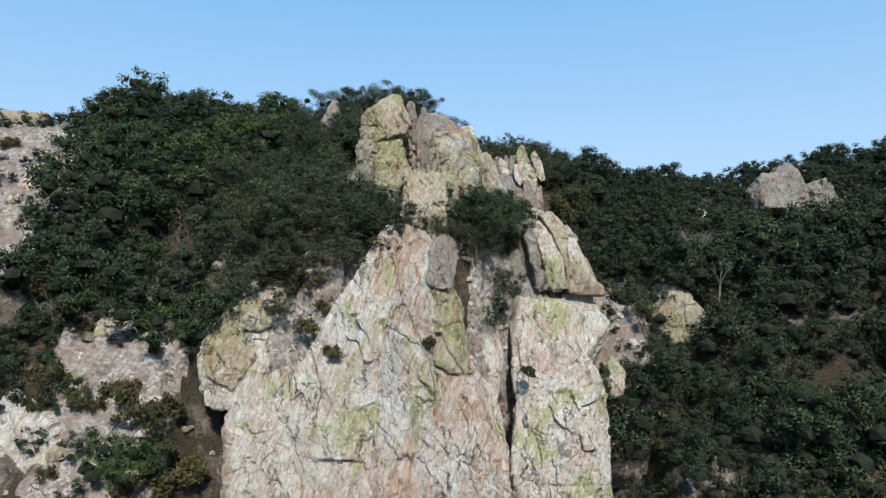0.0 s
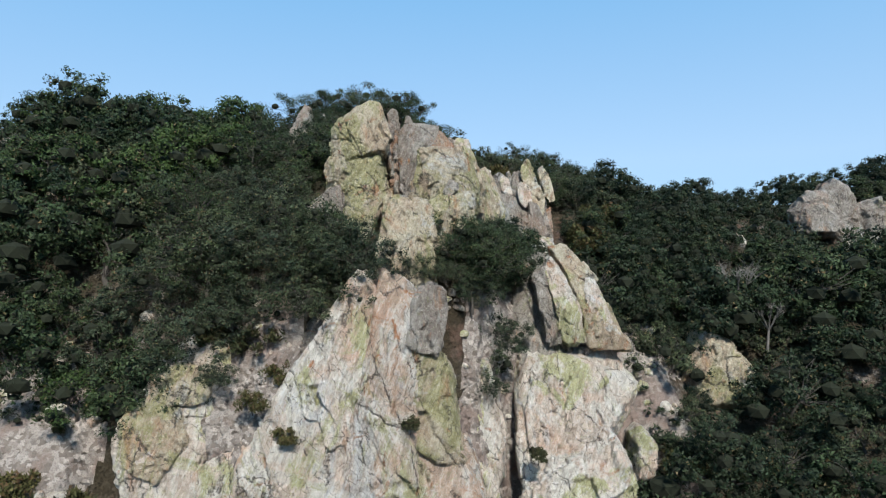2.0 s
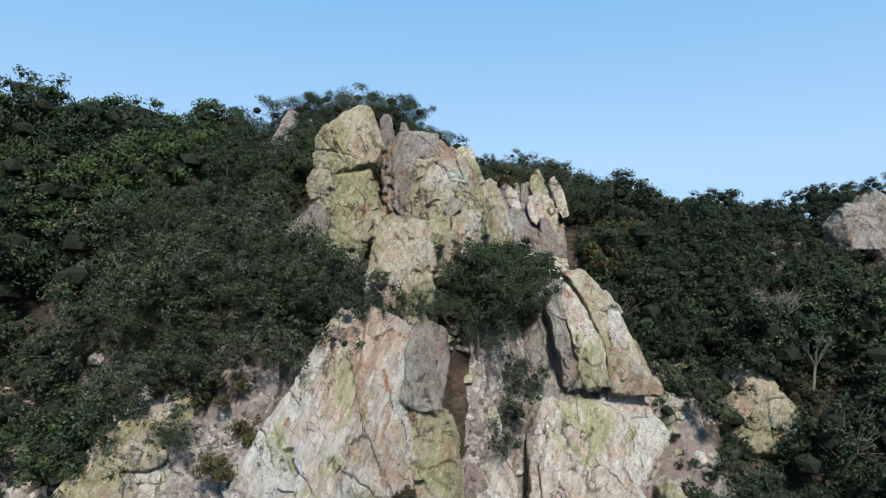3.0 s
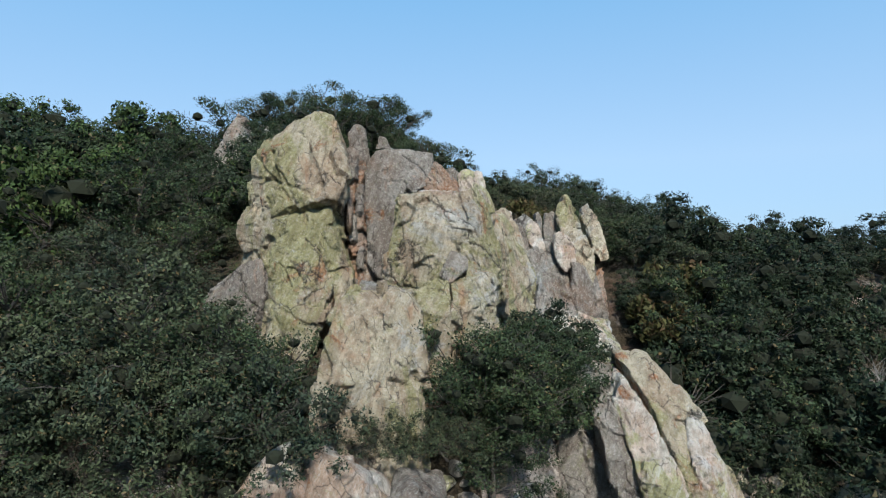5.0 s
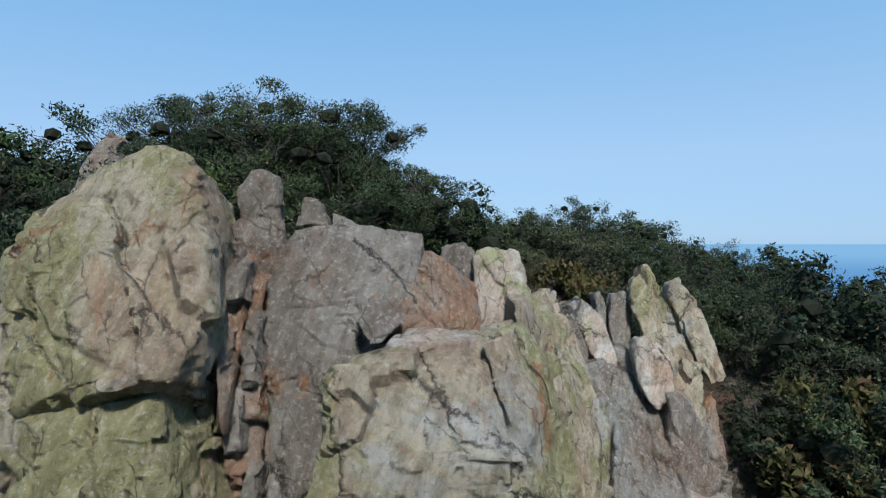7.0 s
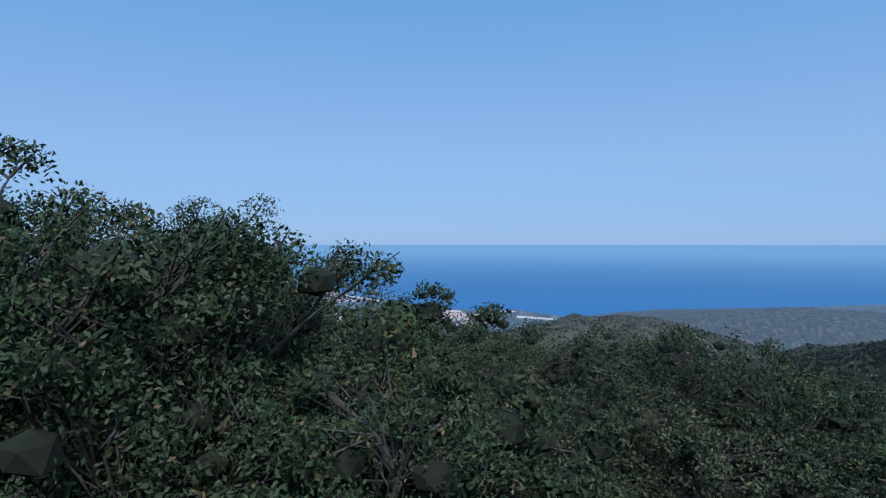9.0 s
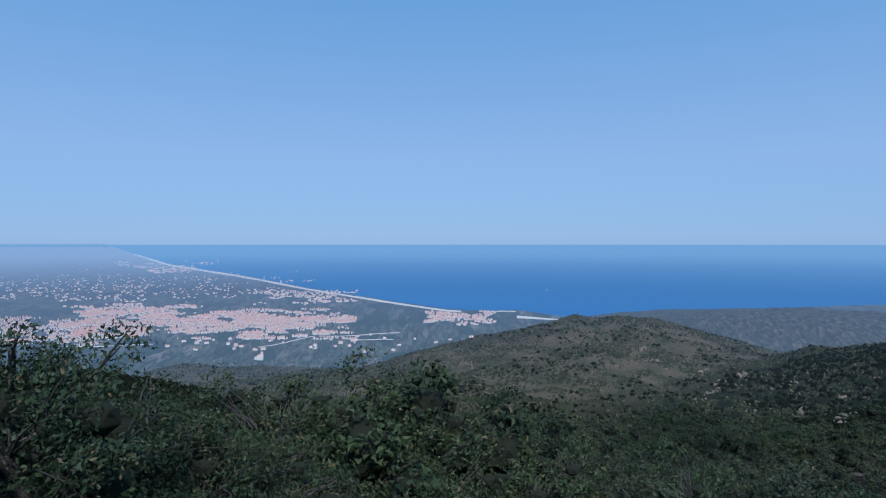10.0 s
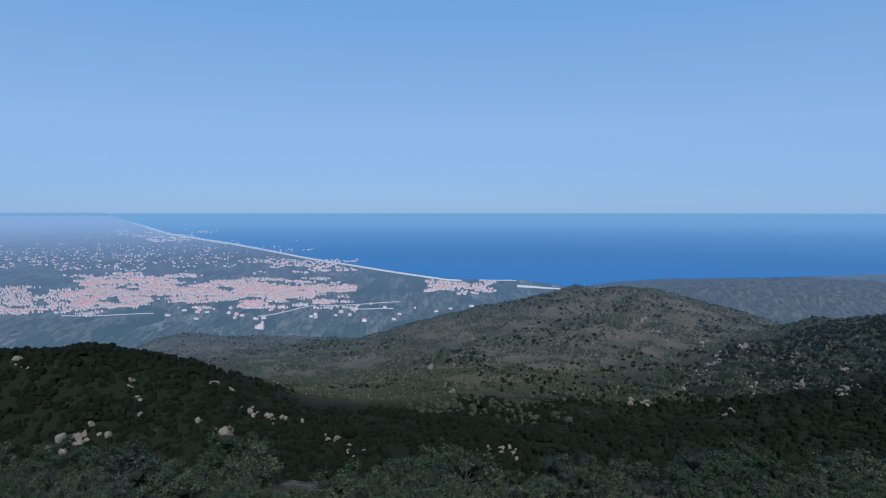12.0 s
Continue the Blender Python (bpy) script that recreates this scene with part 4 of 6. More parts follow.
def lower_cliff():
    top = new("rock_cliff")
    tagged(top, "pale pink and grey cliff spire with yellow lichen and orange stains", "cliff")
    stone_block("spire", ROCK_PALE, top, [(-3.8, 40.3, 1.3), (-3, 40.6, 1.8), (-2.5, 39.9, 0.6), (-2.2, 39.4, -1.6), (-2.5, 39, -4.8), (-4.1, 38.7, -7.3), (-5.2, 38, -12.8), (-11.2, 37.4, -12.5), (-10, 38.4, -9.1), (-6.7, 39.5, -4.9), (-5.2, 40, -1), (-12.5, 36.6, -21), (-3.5, 36.6, -21), (-10, 44, -21), (-2.5, 44, -21), (-3, 44, 0), (-6, 44, -6)], "tapering pale spire", seed=130, step=0.14, long=True)
    stone_block("column", ROCK_STAINED, top, [(-2.6, 39.95, 1.5), (-1.1, 39.65, 0.9), (-0.5, 39.35, -0), (-1.5, 38.45, -2.9), (-1.8, 38.25, -5.4), (-2.1, 37.95, -9.1), (-2.4, 37.7, -12.6), (-4.6, 37.8, -12.7), (-3.7, 38.25, -6.9), (-2.8, 38.95, -1.6), (-4, 36.4, -21), (-0.5, 36.4, -21), (-4, 43, -21), (0, 43, -21), (-0.4, 43, 0), (-2.6, 43, 0.8)], step=0.14, seed=47, long=True)
    stone_block("head", ROCK_GREY, top, [(-0.6, 39.35, 0.4), (0.2, 39.35, 0.8), (0.8, 39.45, 0.1), (0.9, 39.25, -1), (0.5, 38.55, -2.9), (-1.1, 38.45, -2.5), (-0.9, 38.95, -0.4), (-0.6, 42.2, 0.4), (0.8, 42.3, 0.1), (0.5, 41.4, -2.8), (-0.9, 41.8, -0.4)], seed=136, step=0.14)
    stone_block("panel", ROCK_LICHEN, top, [(-1.2, 38.7, -2.5), (0.5, 38.9, -2.4), (1.2, 39.3, -4.2), (1.6, 39.2, -6.8), (1.8, 39, -8.2), (0.7, 38.4, -8), (-0.9, 38.4, -7.1), (-1.7, 38.6, -4.7), (-1.2, 42.2, -2.5), (1.2, 42.8, -4.2), (1.8, 42.5, -8.2), (-0.9, 41.9, -7.1)], "lichen-yellow cracked panel", seed=139, step=0.14)
    stone_block("panel", ROCK_STAINED, top, [(-2.1, 38.3, -7.8), (1, 38.6, -7.7), (2, 38.9, -8), (2.9, 38.7, -10.5), (3.7, 38.5, -13), (-2.7, 37.5, -12.6), (-2.4, 38.1, -9.6), (-2.2, 36.4, -21), (3.8, 37, -21), (-2, 43, -21), (4, 43, -21), (2, 43, -7), (-0.5, 43, -7)], "orange-stained lower panel", seed=142, step=0.14)
    stone_block("flake", ROCK_PALE, top, [(-6.5, 38.4, -9.1), (-5.3, 38.7, -7.3), (-4, 38.5, -6.9), (-3.7, 38, -9.6), (-4.5, 37.6, -11.9), (-6.1, 37.7, -11.7), (-6.5, 39.9, -9.1), (-4, 40, -6.9), (-4.5, 39.1, -11.9)], seed=145, step=0.14)
    stone_block("flake", ROCK_PALE, top, [(-8.3, 37.9, -10.8), (-6.5, 38, -10.2), (-5.1, 37.5, -11.6), (-5.4, 37.2, -13), (-8.1, 37.3, -13), (-8.3, 39.7, -10.8), (-5.1, 39.3, -11.6), (-8.1, 39.1, -13)], seed=148, step=0.14)
    stone_block("buttress", ROCK_PALE, top, [(-15.5, 38.6, -7.1), (-15, 39.2, -5.6), (-13.9, 41.2, -3.1), (-12.2, 41.8, -1.8), (-10.4, 42, -1.7), (-9.3, 41.8, -2.7), (-11.1, 41, -4.5), (-12.4, 39.8, -5.6), (-12, 39.2, -7.4), (-11.7, 38.8, -8.3), (-12.2, 38.4, -10.2), (-15, 38.4, -8.6), (-15.6, 42, -9), (-9, 44, -4), (-10, 43, -10), (-14.6, 41, -10.4), (-12, 38.2, -10.6), (-14.8, 38.4, -10)], "yellow-stained buttress", seed=151, step=0.14)
    stone_block("lobe", ROCK_LICHEN, top, [(-15.2, 38.8, -6), (-14.1, 39.4, -4.9), (-12.4, 39.4, -5.5), (-11.9, 38.9, -7.3), (-13, 38.2, -9), (-14.7, 38.2, -8.1), (-15.2, 40.8, -6), (-12.4, 41.4, -5.5), (-13, 40.2, -9)], seed=154, step=0.14)
    stone_block("lobe", ROCK_LICHEN, top, [(-14.1, 40, -4), (-12.8, 40.6, -3.4), (-11.2, 40.4, -4), (-11, 39.8, -5.3), (-12.5, 39.4, -5.5), (-14, 39.5, -5.1), (-14.1, 42, -4), (-11.2, 42.4, -4), (-12.5, 41.4, -5.5)], seed=157, step=0.14)
    stone_block("foot", ROCK_PALE, top, [(-13.5, 38.2, -10.1), (-11.7, 38.7, -8.6), (-9.4, 38.6, -9.2), (-7.4, 39.4, -6.2), (-6.8, 39.6, -5.6), (-6.6, 38.8, -7.9), (-8.2, 37.7, -12.6), (-13, 37.4, -12.5), (-13.6, 36.4, -21), (-7, 36.4, -21), (-12, 42, -14), (-7, 43, -6), (-7, 43, -21)], seed=160, step=0.14)
    stone_block("block", ROCK_GREY, top, [(-9.7, 42, -2.7), (-8.7, 42.4, -1.2), (-7.4, 42.6, -0.3), (-5.2, 41.3, -0.8), (-5.6, 40.5, -3.4), (-7.5, 40.8, -4.6), (-9.1, 41.2, -4.3), (-9.7, 44, -2.7), (-7.4, 44.6, -0.3), (-5.6, 42.5, -3.4), (-9.1, 43.2, -4.3)], seed=163, step=0.14)
    stone_block("strip", ROCK_PALE, top, [(2.3, 42.8, -3.7), (3.2, 42.8, -3.8), (3.4, 42.4, -6.1), (4.1, 42, -7.7), (3.7, 41.6, -10.1), (2.7, 41.2, -11.1), (2, 41.6, -7.7), (1.7, 42, -6), (1.8, 46, -4), (3, 46, -4), (2.4, 46, -12), (4, 46, -12), (3.2, 41.2, -12)], seed=166, step=0.14, long=True)
    stone_block("strip", ROCK_PALE, top, [(2.1, 41.2, -8.6), (3.5, 41, -9.7), (4, 40.4, -12.7), (4.4, 40.3, -14), (3.3, 40.1, -13.9), (2.2, 39.6, -20), (5, 39.6, -20), (2.2, 45, -20), (5, 45, -20), (2.4, 45, -8)], seed=169, step=0.14, long=True)
    stone_block("buttress", ROCK_PALE, top, [(5.6, 44.5, -3.9), (8.6, 44.5, -4), (11.4, 44.8, -5.1), (12.1, 44.9, -5.6), (10.5, 44, -6.5), (8.3, 43.1, -8.5), (7.1, 42.5, -9.1), (4.8, 42.3, -9.8), (4.7, 43.5, -6.8), (5, 48.5, -3), (11, 48.5, -4), (5, 46.5, -10), (11, 46.5, -10), (8, 42.1, -10), (5, 41.9, -11)], "slabby grey buttress", step=0.14, seed=45, long=True)
    stone_block("slab", ROCK_PALE, top, [(5.7, 44.1, -4.3), (7, 44.2, -4.1), (7.4, 43.4, -6.4), (6.7, 42.3, -9), (5.4, 42.1, -9.5), (5.2, 43.2, -6.7), (5.7, 46.1, -4.3), (7.4, 45.4, -6.4), (5.4, 44.1, -9.5)], seed=175, step=0.14, long=True)
    stone_block("slab", ROCK_PALE, top, [(8.1, 44.1, -4.3), (9.6, 44.2, -4.3), (10.3, 44, -5.4), (8.6, 42.9, -8.1), (7.5, 42.5, -8.7), (7.4, 43.4, -6.4), (8.1, 46.1, -4.3), (10.3, 46, -5.4), (7.5, 44.5, -8.7)], seed=178, step=0.14, long=True)
    stone_block("buttress", ROCK_PALE, top, [(6.2, 41.6, -9.6), (7.3, 42, -8.8), (9.6, 41.6, -7.7), (10.2, 41, -8.5), (10.7, 40.6, -10.2), (9.6, 40, -12.9), (7.5, 39.6, -13.7), (4.3, 39.8, -13.8), (4.6, 40.6, -11.1), (4.8, 39, -20), (11, 39, -20), (4.8, 46, -20), (11.4, 46, -20), (6, 46, -8), (10, 46, -7)], seed=181, step=0.14)
    stone_block("rib", ROCK_PALE, top, [(5.7, 41.5, -10), (6.5, 41.4, -9.7), (7, 40.6, -11.8), (7.1, 39.8, -14.4), (5.9, 39.5, -14.6), (5.4, 40.6, -11.8), (5.7, 43.5, -10), (7, 42.6, -11.8), (5.9, 41.5, -14.6)], seed=184, step=0.14, long=True)
    stone_block("rib", ROCK_GREY, top, [(7.4, 41.5, -9.2), (8.2, 41.4, -8.8), (8.7, 40.6, -10.9), (8.7, 39.8, -13.6), (7.5, 39.5, -13.8), (7, 40.6, -10.9), (7.4, 43.5, -9.2), (8.7, 42.6, -10.9), (7.5, 41.5, -13.8)], seed=187, step=0.14, long=True)
    stone_block("rib", ROCK_PALE, top, [(8.9, 41.5, -8.5), (9.7, 41.4, -8.1), (10.2, 40.6, -10.3), (10.2, 39.8, -13), (8.9, 39.5, -13.2), (8.5, 40.6, -10.3), (8.9, 43.5, -8.5), (10.2, 42.6, -10.3), (8.9, 41.5, -13.2)], seed=190, step=0.14, long=True)
    stone_block("bed", ROCK_LICHEN, top, [(7.3, 47.8, 2.5), (8.3, 47.8, 2.6), (9, 47.2, 1.9), (9.7, 46.4, 0.9), (10.4, 45.4, -0.7), (11.5, 44.7, -3.1), (11.8, 44.7, -3.7), (9.1, 44.7, -3.5), (8.6, 44.6, -0.9), (8, 46, 1), (7.3, 49.8, 2.5), (9, 49.2, 1.9), (10.4, 47.4, -0.7), (11.8, 46.3, -3.7), (8.6, 46.6, -0.9)], "steep leaning bed of layered rock", seed=193, step=0.14, long=True)
    stone_block("bed", ROCK_PALE, top, [(7.3, 46.9, 2), (7.7, 46, 1.2), (8.6, 44.4, -1), (9, 44.7, -3.3), (7.6, 44.7, -3.3), (7.1, 44.6, -1.1), (6.8, 46, 1), (7.3, 48.7, 2), (8.6, 46.2, -1), (7.6, 45.1, -3.3), (6.8, 47.8, 1)], seed=196, step=0.14, long=True)
    stone_block("bed", ROCK_GREY, top, [(6.4, 46.6, 1.5), (6.8, 46, 1), (7.2, 45, -0.8), (7.6, 44.7, -3.4), (6.8, 44.7, -3.4), (6.2, 45.2, -0.4), (6, 46.2, 0.7), (6.4, 48.6, 1.5), (7.2, 47, -0.8), (6.8, 45.4, -3.4), (6, 48.2, 0.7)], seed=199, step=0.14, long=True)
    stone_block("bed", ROCK_PALE, top, [(9.2, 46.3, 0.9), (9.7, 46, 0.5), (10.2, 45.1, -0.8), (10.8, 44.7, -2.9), (9.6, 44.7, -2.2), (8.9, 44.7, -0.7), (9.2, 47.3, 0.9), (10.2, 46.1, -0.8), (9.6, 45, -2.2)], seed=202, step=0.14, long=True)
    stone_block("bed", ROCK_GREY, top, [(5.7, 47.5, 1.5), (6.9, 47.8, 2.1), (7, 46.6, -0.7), (8.2, 45.1, -4.1), (5.8, 45, -4), (4.9, 46.2, -2.6), (5, 49, 2), (7.6, 49, 2), (5, 48, -4), (9, 48, -4)], seed=205, step=0.14, long=True)
    stone_block("bed", ROCK_PALE, top, [(8.6, 45.6, -3.7), (10.7, 46, -2.9), (11.6, 45.4, -5.1), (10.8, 45, -5.5), (8.9, 44.9, -4.7), (8.6, 47.1, -3.7), (11.6, 46.9, -5.1), (8.9, 46.4, -4.7)], seed=208, step=0.14)
    stone_block("block", ROCK_LICHEN, top, [(-2, 43.5, 5.3), (-1.3, 43.5, 5.3), (-0.4, 43.5, 5.2), (0.1, 43.3, 4.5), (0.2, 42.8, 3.5), (0.1, 42, 2.2), (-2.8, 42, 3.4), (-2.9, 41.4, 2.7), (-2.4, 42.8, 4.8), (-1.5, 41.4, 2.6), (-2.9, 41.2, -0.6), (0.4, 41.8, -0.6), (0.3, 46, -0.6), (-2.6, 46, -0.6), (-2.4, 46, 5), (0, 46, 5)], "green-stained block", seed=58)
    stone_block("block", ROCK_GREY, top, [(-1.9, 43.9, 5.4), (-1.2, 43.9, 5.3), (-0.2, 43.9, 5.1), (-0.4, 43.3, 4.8), (-1.7, 43.3, 5), (-1.9, 45.3, 5.4), (-0.2, 45.3, 5.1), (-1.7, 44.7, 5)], seed=214)
    stone_block("rubble", SCREE_STONE, top, [(0.6, 42.6, -1.5), (2.6, 43.5, -1), (0.8, 41.3, -6), (2.6, 42.1, -6), (1.6, 40.3, -12), (3.2, 40.9, -12), (0.6, 46, -1.5), (3, 46, -1), (1, 46, -12), (3.4, 46, -12)], "pale rubble filling the gully", seed=301, step=0.12, rough=2.0, cell=0.5)
    stone_block("rubble", SCREE_STONE, top, [(-10.4, 41.5, -3.1), (-6.6, 40.6, -2.6), (-11.5, 39.7, -6.4), (-7, 39.4, -5.6), (-10.5, 38.7, -9), (-8, 38.6, -9), (-10, 44, -3), (-6.6, 44, -2.6), (-10, 44, -9), (-7, 44, -9)], "pale rubble filling the gully", seed=302, step=0.12, rough=2.0, cell=0.5)
    return top


summit_outcrop()
pinnacles()
lower_cliff()

# boulders that stand alone on the slopes
def boulder(outline, y, material, label, how):
    ob = stone_block("boulder", material, None, stand(outline, y, 1.0, 2.2, how.get("lean", 0.1)), label, seed=how["seed"], step=0.14, p=18)
    tagged(ob, "", "boulder")


boulder([(16.0, -4.4), (17.2, -2.7), (19.5, -3.5), (21.4, -5.8), (20.8, -8.4), (16.2, -8.4)], 49.2, ROCK_LICHEN, "large rounded lichen-covered boulder on the scree", dict(seed=61))
boulder([(11.7, -8.7), (12.4, -8.0), (13.2, -9.1), (13.0, -11.4), (11.6, -11.4)], 45.0, ROCK_PALE, "pale standing boulder at the foot of the beds", dict(seed=62))
boulder([(23.6, 2.9), (24.1, 3.7), (25.3, 3.4), (25.7, 1.6), (23.5, 1.6)], 59.8, ROCK_PALE, "small pale boulder among the trees", dict(seed=63))
boulder([(-27, -8.4), (-24.4, -9.4), (-23.1, -10.2), (-21.5, -13.1), (-21, -17.4), (-28, -17.4)], 36.5, ROCK_PALE, "pale weathered rock wall below the scrub", dict(seed=64, lean=0.3))
boulder([(-22.9, -4.6), (-20.5, -3.2), (-18.4, -3.3), (-17.6, -6.4), (-20.9, -9), (-23.2, -8)], 43.8, ROCK_GREY, "low grey rock in the scrub", dict(seed=65, lean=0.5))
boulder([(-40, 8.2), (-38.6, 9.4), (-36.5, 9.0), (-35.2, 6.6), (-36, 4.0), (-40.4, 4.0)], 55.5, ROCK_PALE, "pale broken rock below the ridge crag", dict(seed=67, lean=0.4))
boulder([(-35.2, 6.4), (-33.6, 7.4), (-31.6, 6.0), (-30.8, 3.4), (-32.4, 1.2), (-35.6, 1.6)], 50.5, ROCK_PALE, "pale broken rock below the ridge crag", dict(seed=68, lean=0.5))
boulder([(-46, 14.2), (-43.6, 14.1), (-39.9, 13.6), (-40.4, 10.8), (-41.5, 6.4), (-46.4, 6.4)], 62.5, ROCK_LICHEN, "ochre crag on the ridge", dict(seed=66, lean=0.3))


def far_crag():
    top = new("rock_crag")
    tagged(top, "grey crag of several blocks on the wooded ridge", "rock outcrop")
    stone_block("block", ROCK_GREY, top, stand([(30, 5.4), (31.4, 7.0), (33.0, 7.3), (34.0, 5.2), (33.5, 3), (30.4, 3.0)], 61, 1.0, 1.6), seed=71, step=0.18, rough=1.2)
    stone_block("block", ROCK_GREY, top, stand([(32.6, 6.6), (34.1, 8.4), (35.4, 7.6), (36, 5.0), (35.6, 1.5), (33.6, 1.5)], 61.5, 1.0, 1.6), seed=72, step=0.18, rough=1.2)
    stone_block("block", ROCK_GREY, top, stand([(35.6, 5.8), (37.0, 6.6), (38, 6.8), (38.9, 3.4), (38.4, 0.6), (35.8, 0.6)], 61, 1.0, 1.6), seed=73, step=0.18, rough=1.2)
    top = new("rock_pinnacles")
    tagged(top, "grey twin pinnacle rising out of the oaks", "rock outcrop")
    stone_block("pinnacle", ROCK_GREY, top, stand([(-11.6, 10.6), (-10.8, 12.7), (-10.3, 13.9), (-9.8, 13.4), (-9.5, 12), (-9.2, 9), (-11.6, 9)], 57.5, 0.6, 1.0), seed=74, step=0.13)
    stone_block("pinnacle", ROCK_GREY, top, stand([(-9.8, 11.4), (-9.3, 12.8), (-8.9, 13.2), (-8.6, 12.3), (-8.4, 10.6), (-8.6, 9), (-9.8, 9)], 58.3, 0.5, 1.0), seed=75, step=0.13)


far_crag()


def scree(xs, ys, seed):
    """A tongue of broken stone lying on the slope, its ragged edge sinking into the earth."""
    nx, ny = round((xs[1] - xs[0]) / 0.22), round((ys[1] - ys[0]) / 0.16)
    x, y = np.meshgrid(np.linspace(*xs, nx), np.linspace(*ys, ny))
    u, v = 2 * (x - xs[0]) / (xs[1] - xs[0]) - 1, 2 * (y - ys[0]) / (ys[1] - ys[0]) - 1
    inside = np.clip(0.88 - (np.abs(u) ** 3 + np.abs(v) ** 4) ** 0.33 + fbm(x * 0.5, y * 0.5, seed) * 0.3, -1, 0.3)
    lumps = np.abs(fbm(x * 1.1, y * 1.6, seed + 4, 3)) * 0.3
    z = height(x, y) + np.minimum(inside * 0.8, 0.12) + lumps * (inside > 0)
    ob = mesh_object("scree", np.stack([x, y, z], -1).reshape(-1, 3).tolist(), grid_faces(ny, nx), SCREE_STONE, smooth=False)
    tagged(ob, "pale tongue of scree and broken stone on the slope", "scree", kind="stuff")


scree((-25, -16.6), (31, 44), 1)
scree((-43, -29), (40, 60), 2)
scree((10.5, 16.5), (42, 52), 3)
scree((1.4, 6.4), (41.5, 48.5), 4)
scree((-9.8, -6.6), (40.0, 42.0), 5)


def stones():
    """Broken stones lying in the gullies and on the scree."""
    rng = random.Random(31)
    forms = []
    for k in range(6):
        w, h = rng.uniform(0.8, 1.2), rng.uniform(0.45, 0.8)
        forms.append(hull_mesh("stone", stand([(-w, -h), (-w * 0.9, h * 0.2), (-w * 0.3, h), (w * 0.5, h * 0.8), (w, 0), (w * 0.8, -h)], 0, 0.6, 0.6, 0), seed=90 + k, step=0.3, rough=0.8))
        forms[-1].materials.append((ROCK_PALE, ROCK_GREY, ROCK_PALE, ROCK_LICHEN, ROCK_PALE, ROCK_GREY)[k])
    for xs, ys, n, lo, hi in (((11.2, 15), (43, 52), 46, 0.25, 0.75), ((1.8, 4.6), (42.2, 46.5), 22, 0.2, 0.6), ((-10, -6), (39.6, 41.4), 34, 0.12, 0.4), ((-3.2, 2.4), (42.6, 43.8), 22, 0.18, 0.5),
                              ((3.6, 9), (49.5, 55), 34, 0.2, 0.6), ((-25, -15), (33, 44), 130, 0.2, 0.9), ((-46, -30), (42, 60), 46, 0.3, 1.3), ((4, 12), (47, 50), 16, 0.2, 0.6), ((-2, 6), (52, 57), 14, 0.15, 0.4)):
        for _ in range(n):
            x, y, s = rng.uniform(*xs), rng.uniform(*ys), lo + (hi - lo) * rng.random() ** 2
            ob = new("stone", rng.choice(forms))
            ob.matrix_basis = pose(x, y, ground_z(x, y) + s * 0.2, rng.uniform(-30, 30), rng.uniform(-30, 30), rng.uniform(0, 360))
            ob.scale = (s * rng.uniform(0.7, 1.2), s, s * rng.uniform(0.7, 1.2))
            tagged(ob, "pale broken stone lying on the scree", "stone", "stones on the scree")


stones()


# ---- trees and shrubs ----
def tube(verts, faces, a, b, ra, rb, sides=5):
    axis = (b - a).normalized()
    u = axis.orthogonal().normalized()
    w = axis.cross(u)
    base = len(verts)
    for p, r in ((a, ra), (b, rb)):
        verts += [p + (u * math.cos(k * math.tau / sides) + w * math.sin(k * math.tau / sides)) * r for k in range(sides)]
    faces += [(base + k, base + (k + 1) % sides, base + sides + (k + 1) % sides, base + sides + k) for k in range(sides)]


ball = bmesh.new()
bmesh.ops.create_icosphere(ball, subdivisions=1, radius=1.0)
ICO, ICO_FACES = [v.co.copy() for v in ball.verts], [tuple(v.index for v in f.verts) for f in ball.faces]
ball.free()


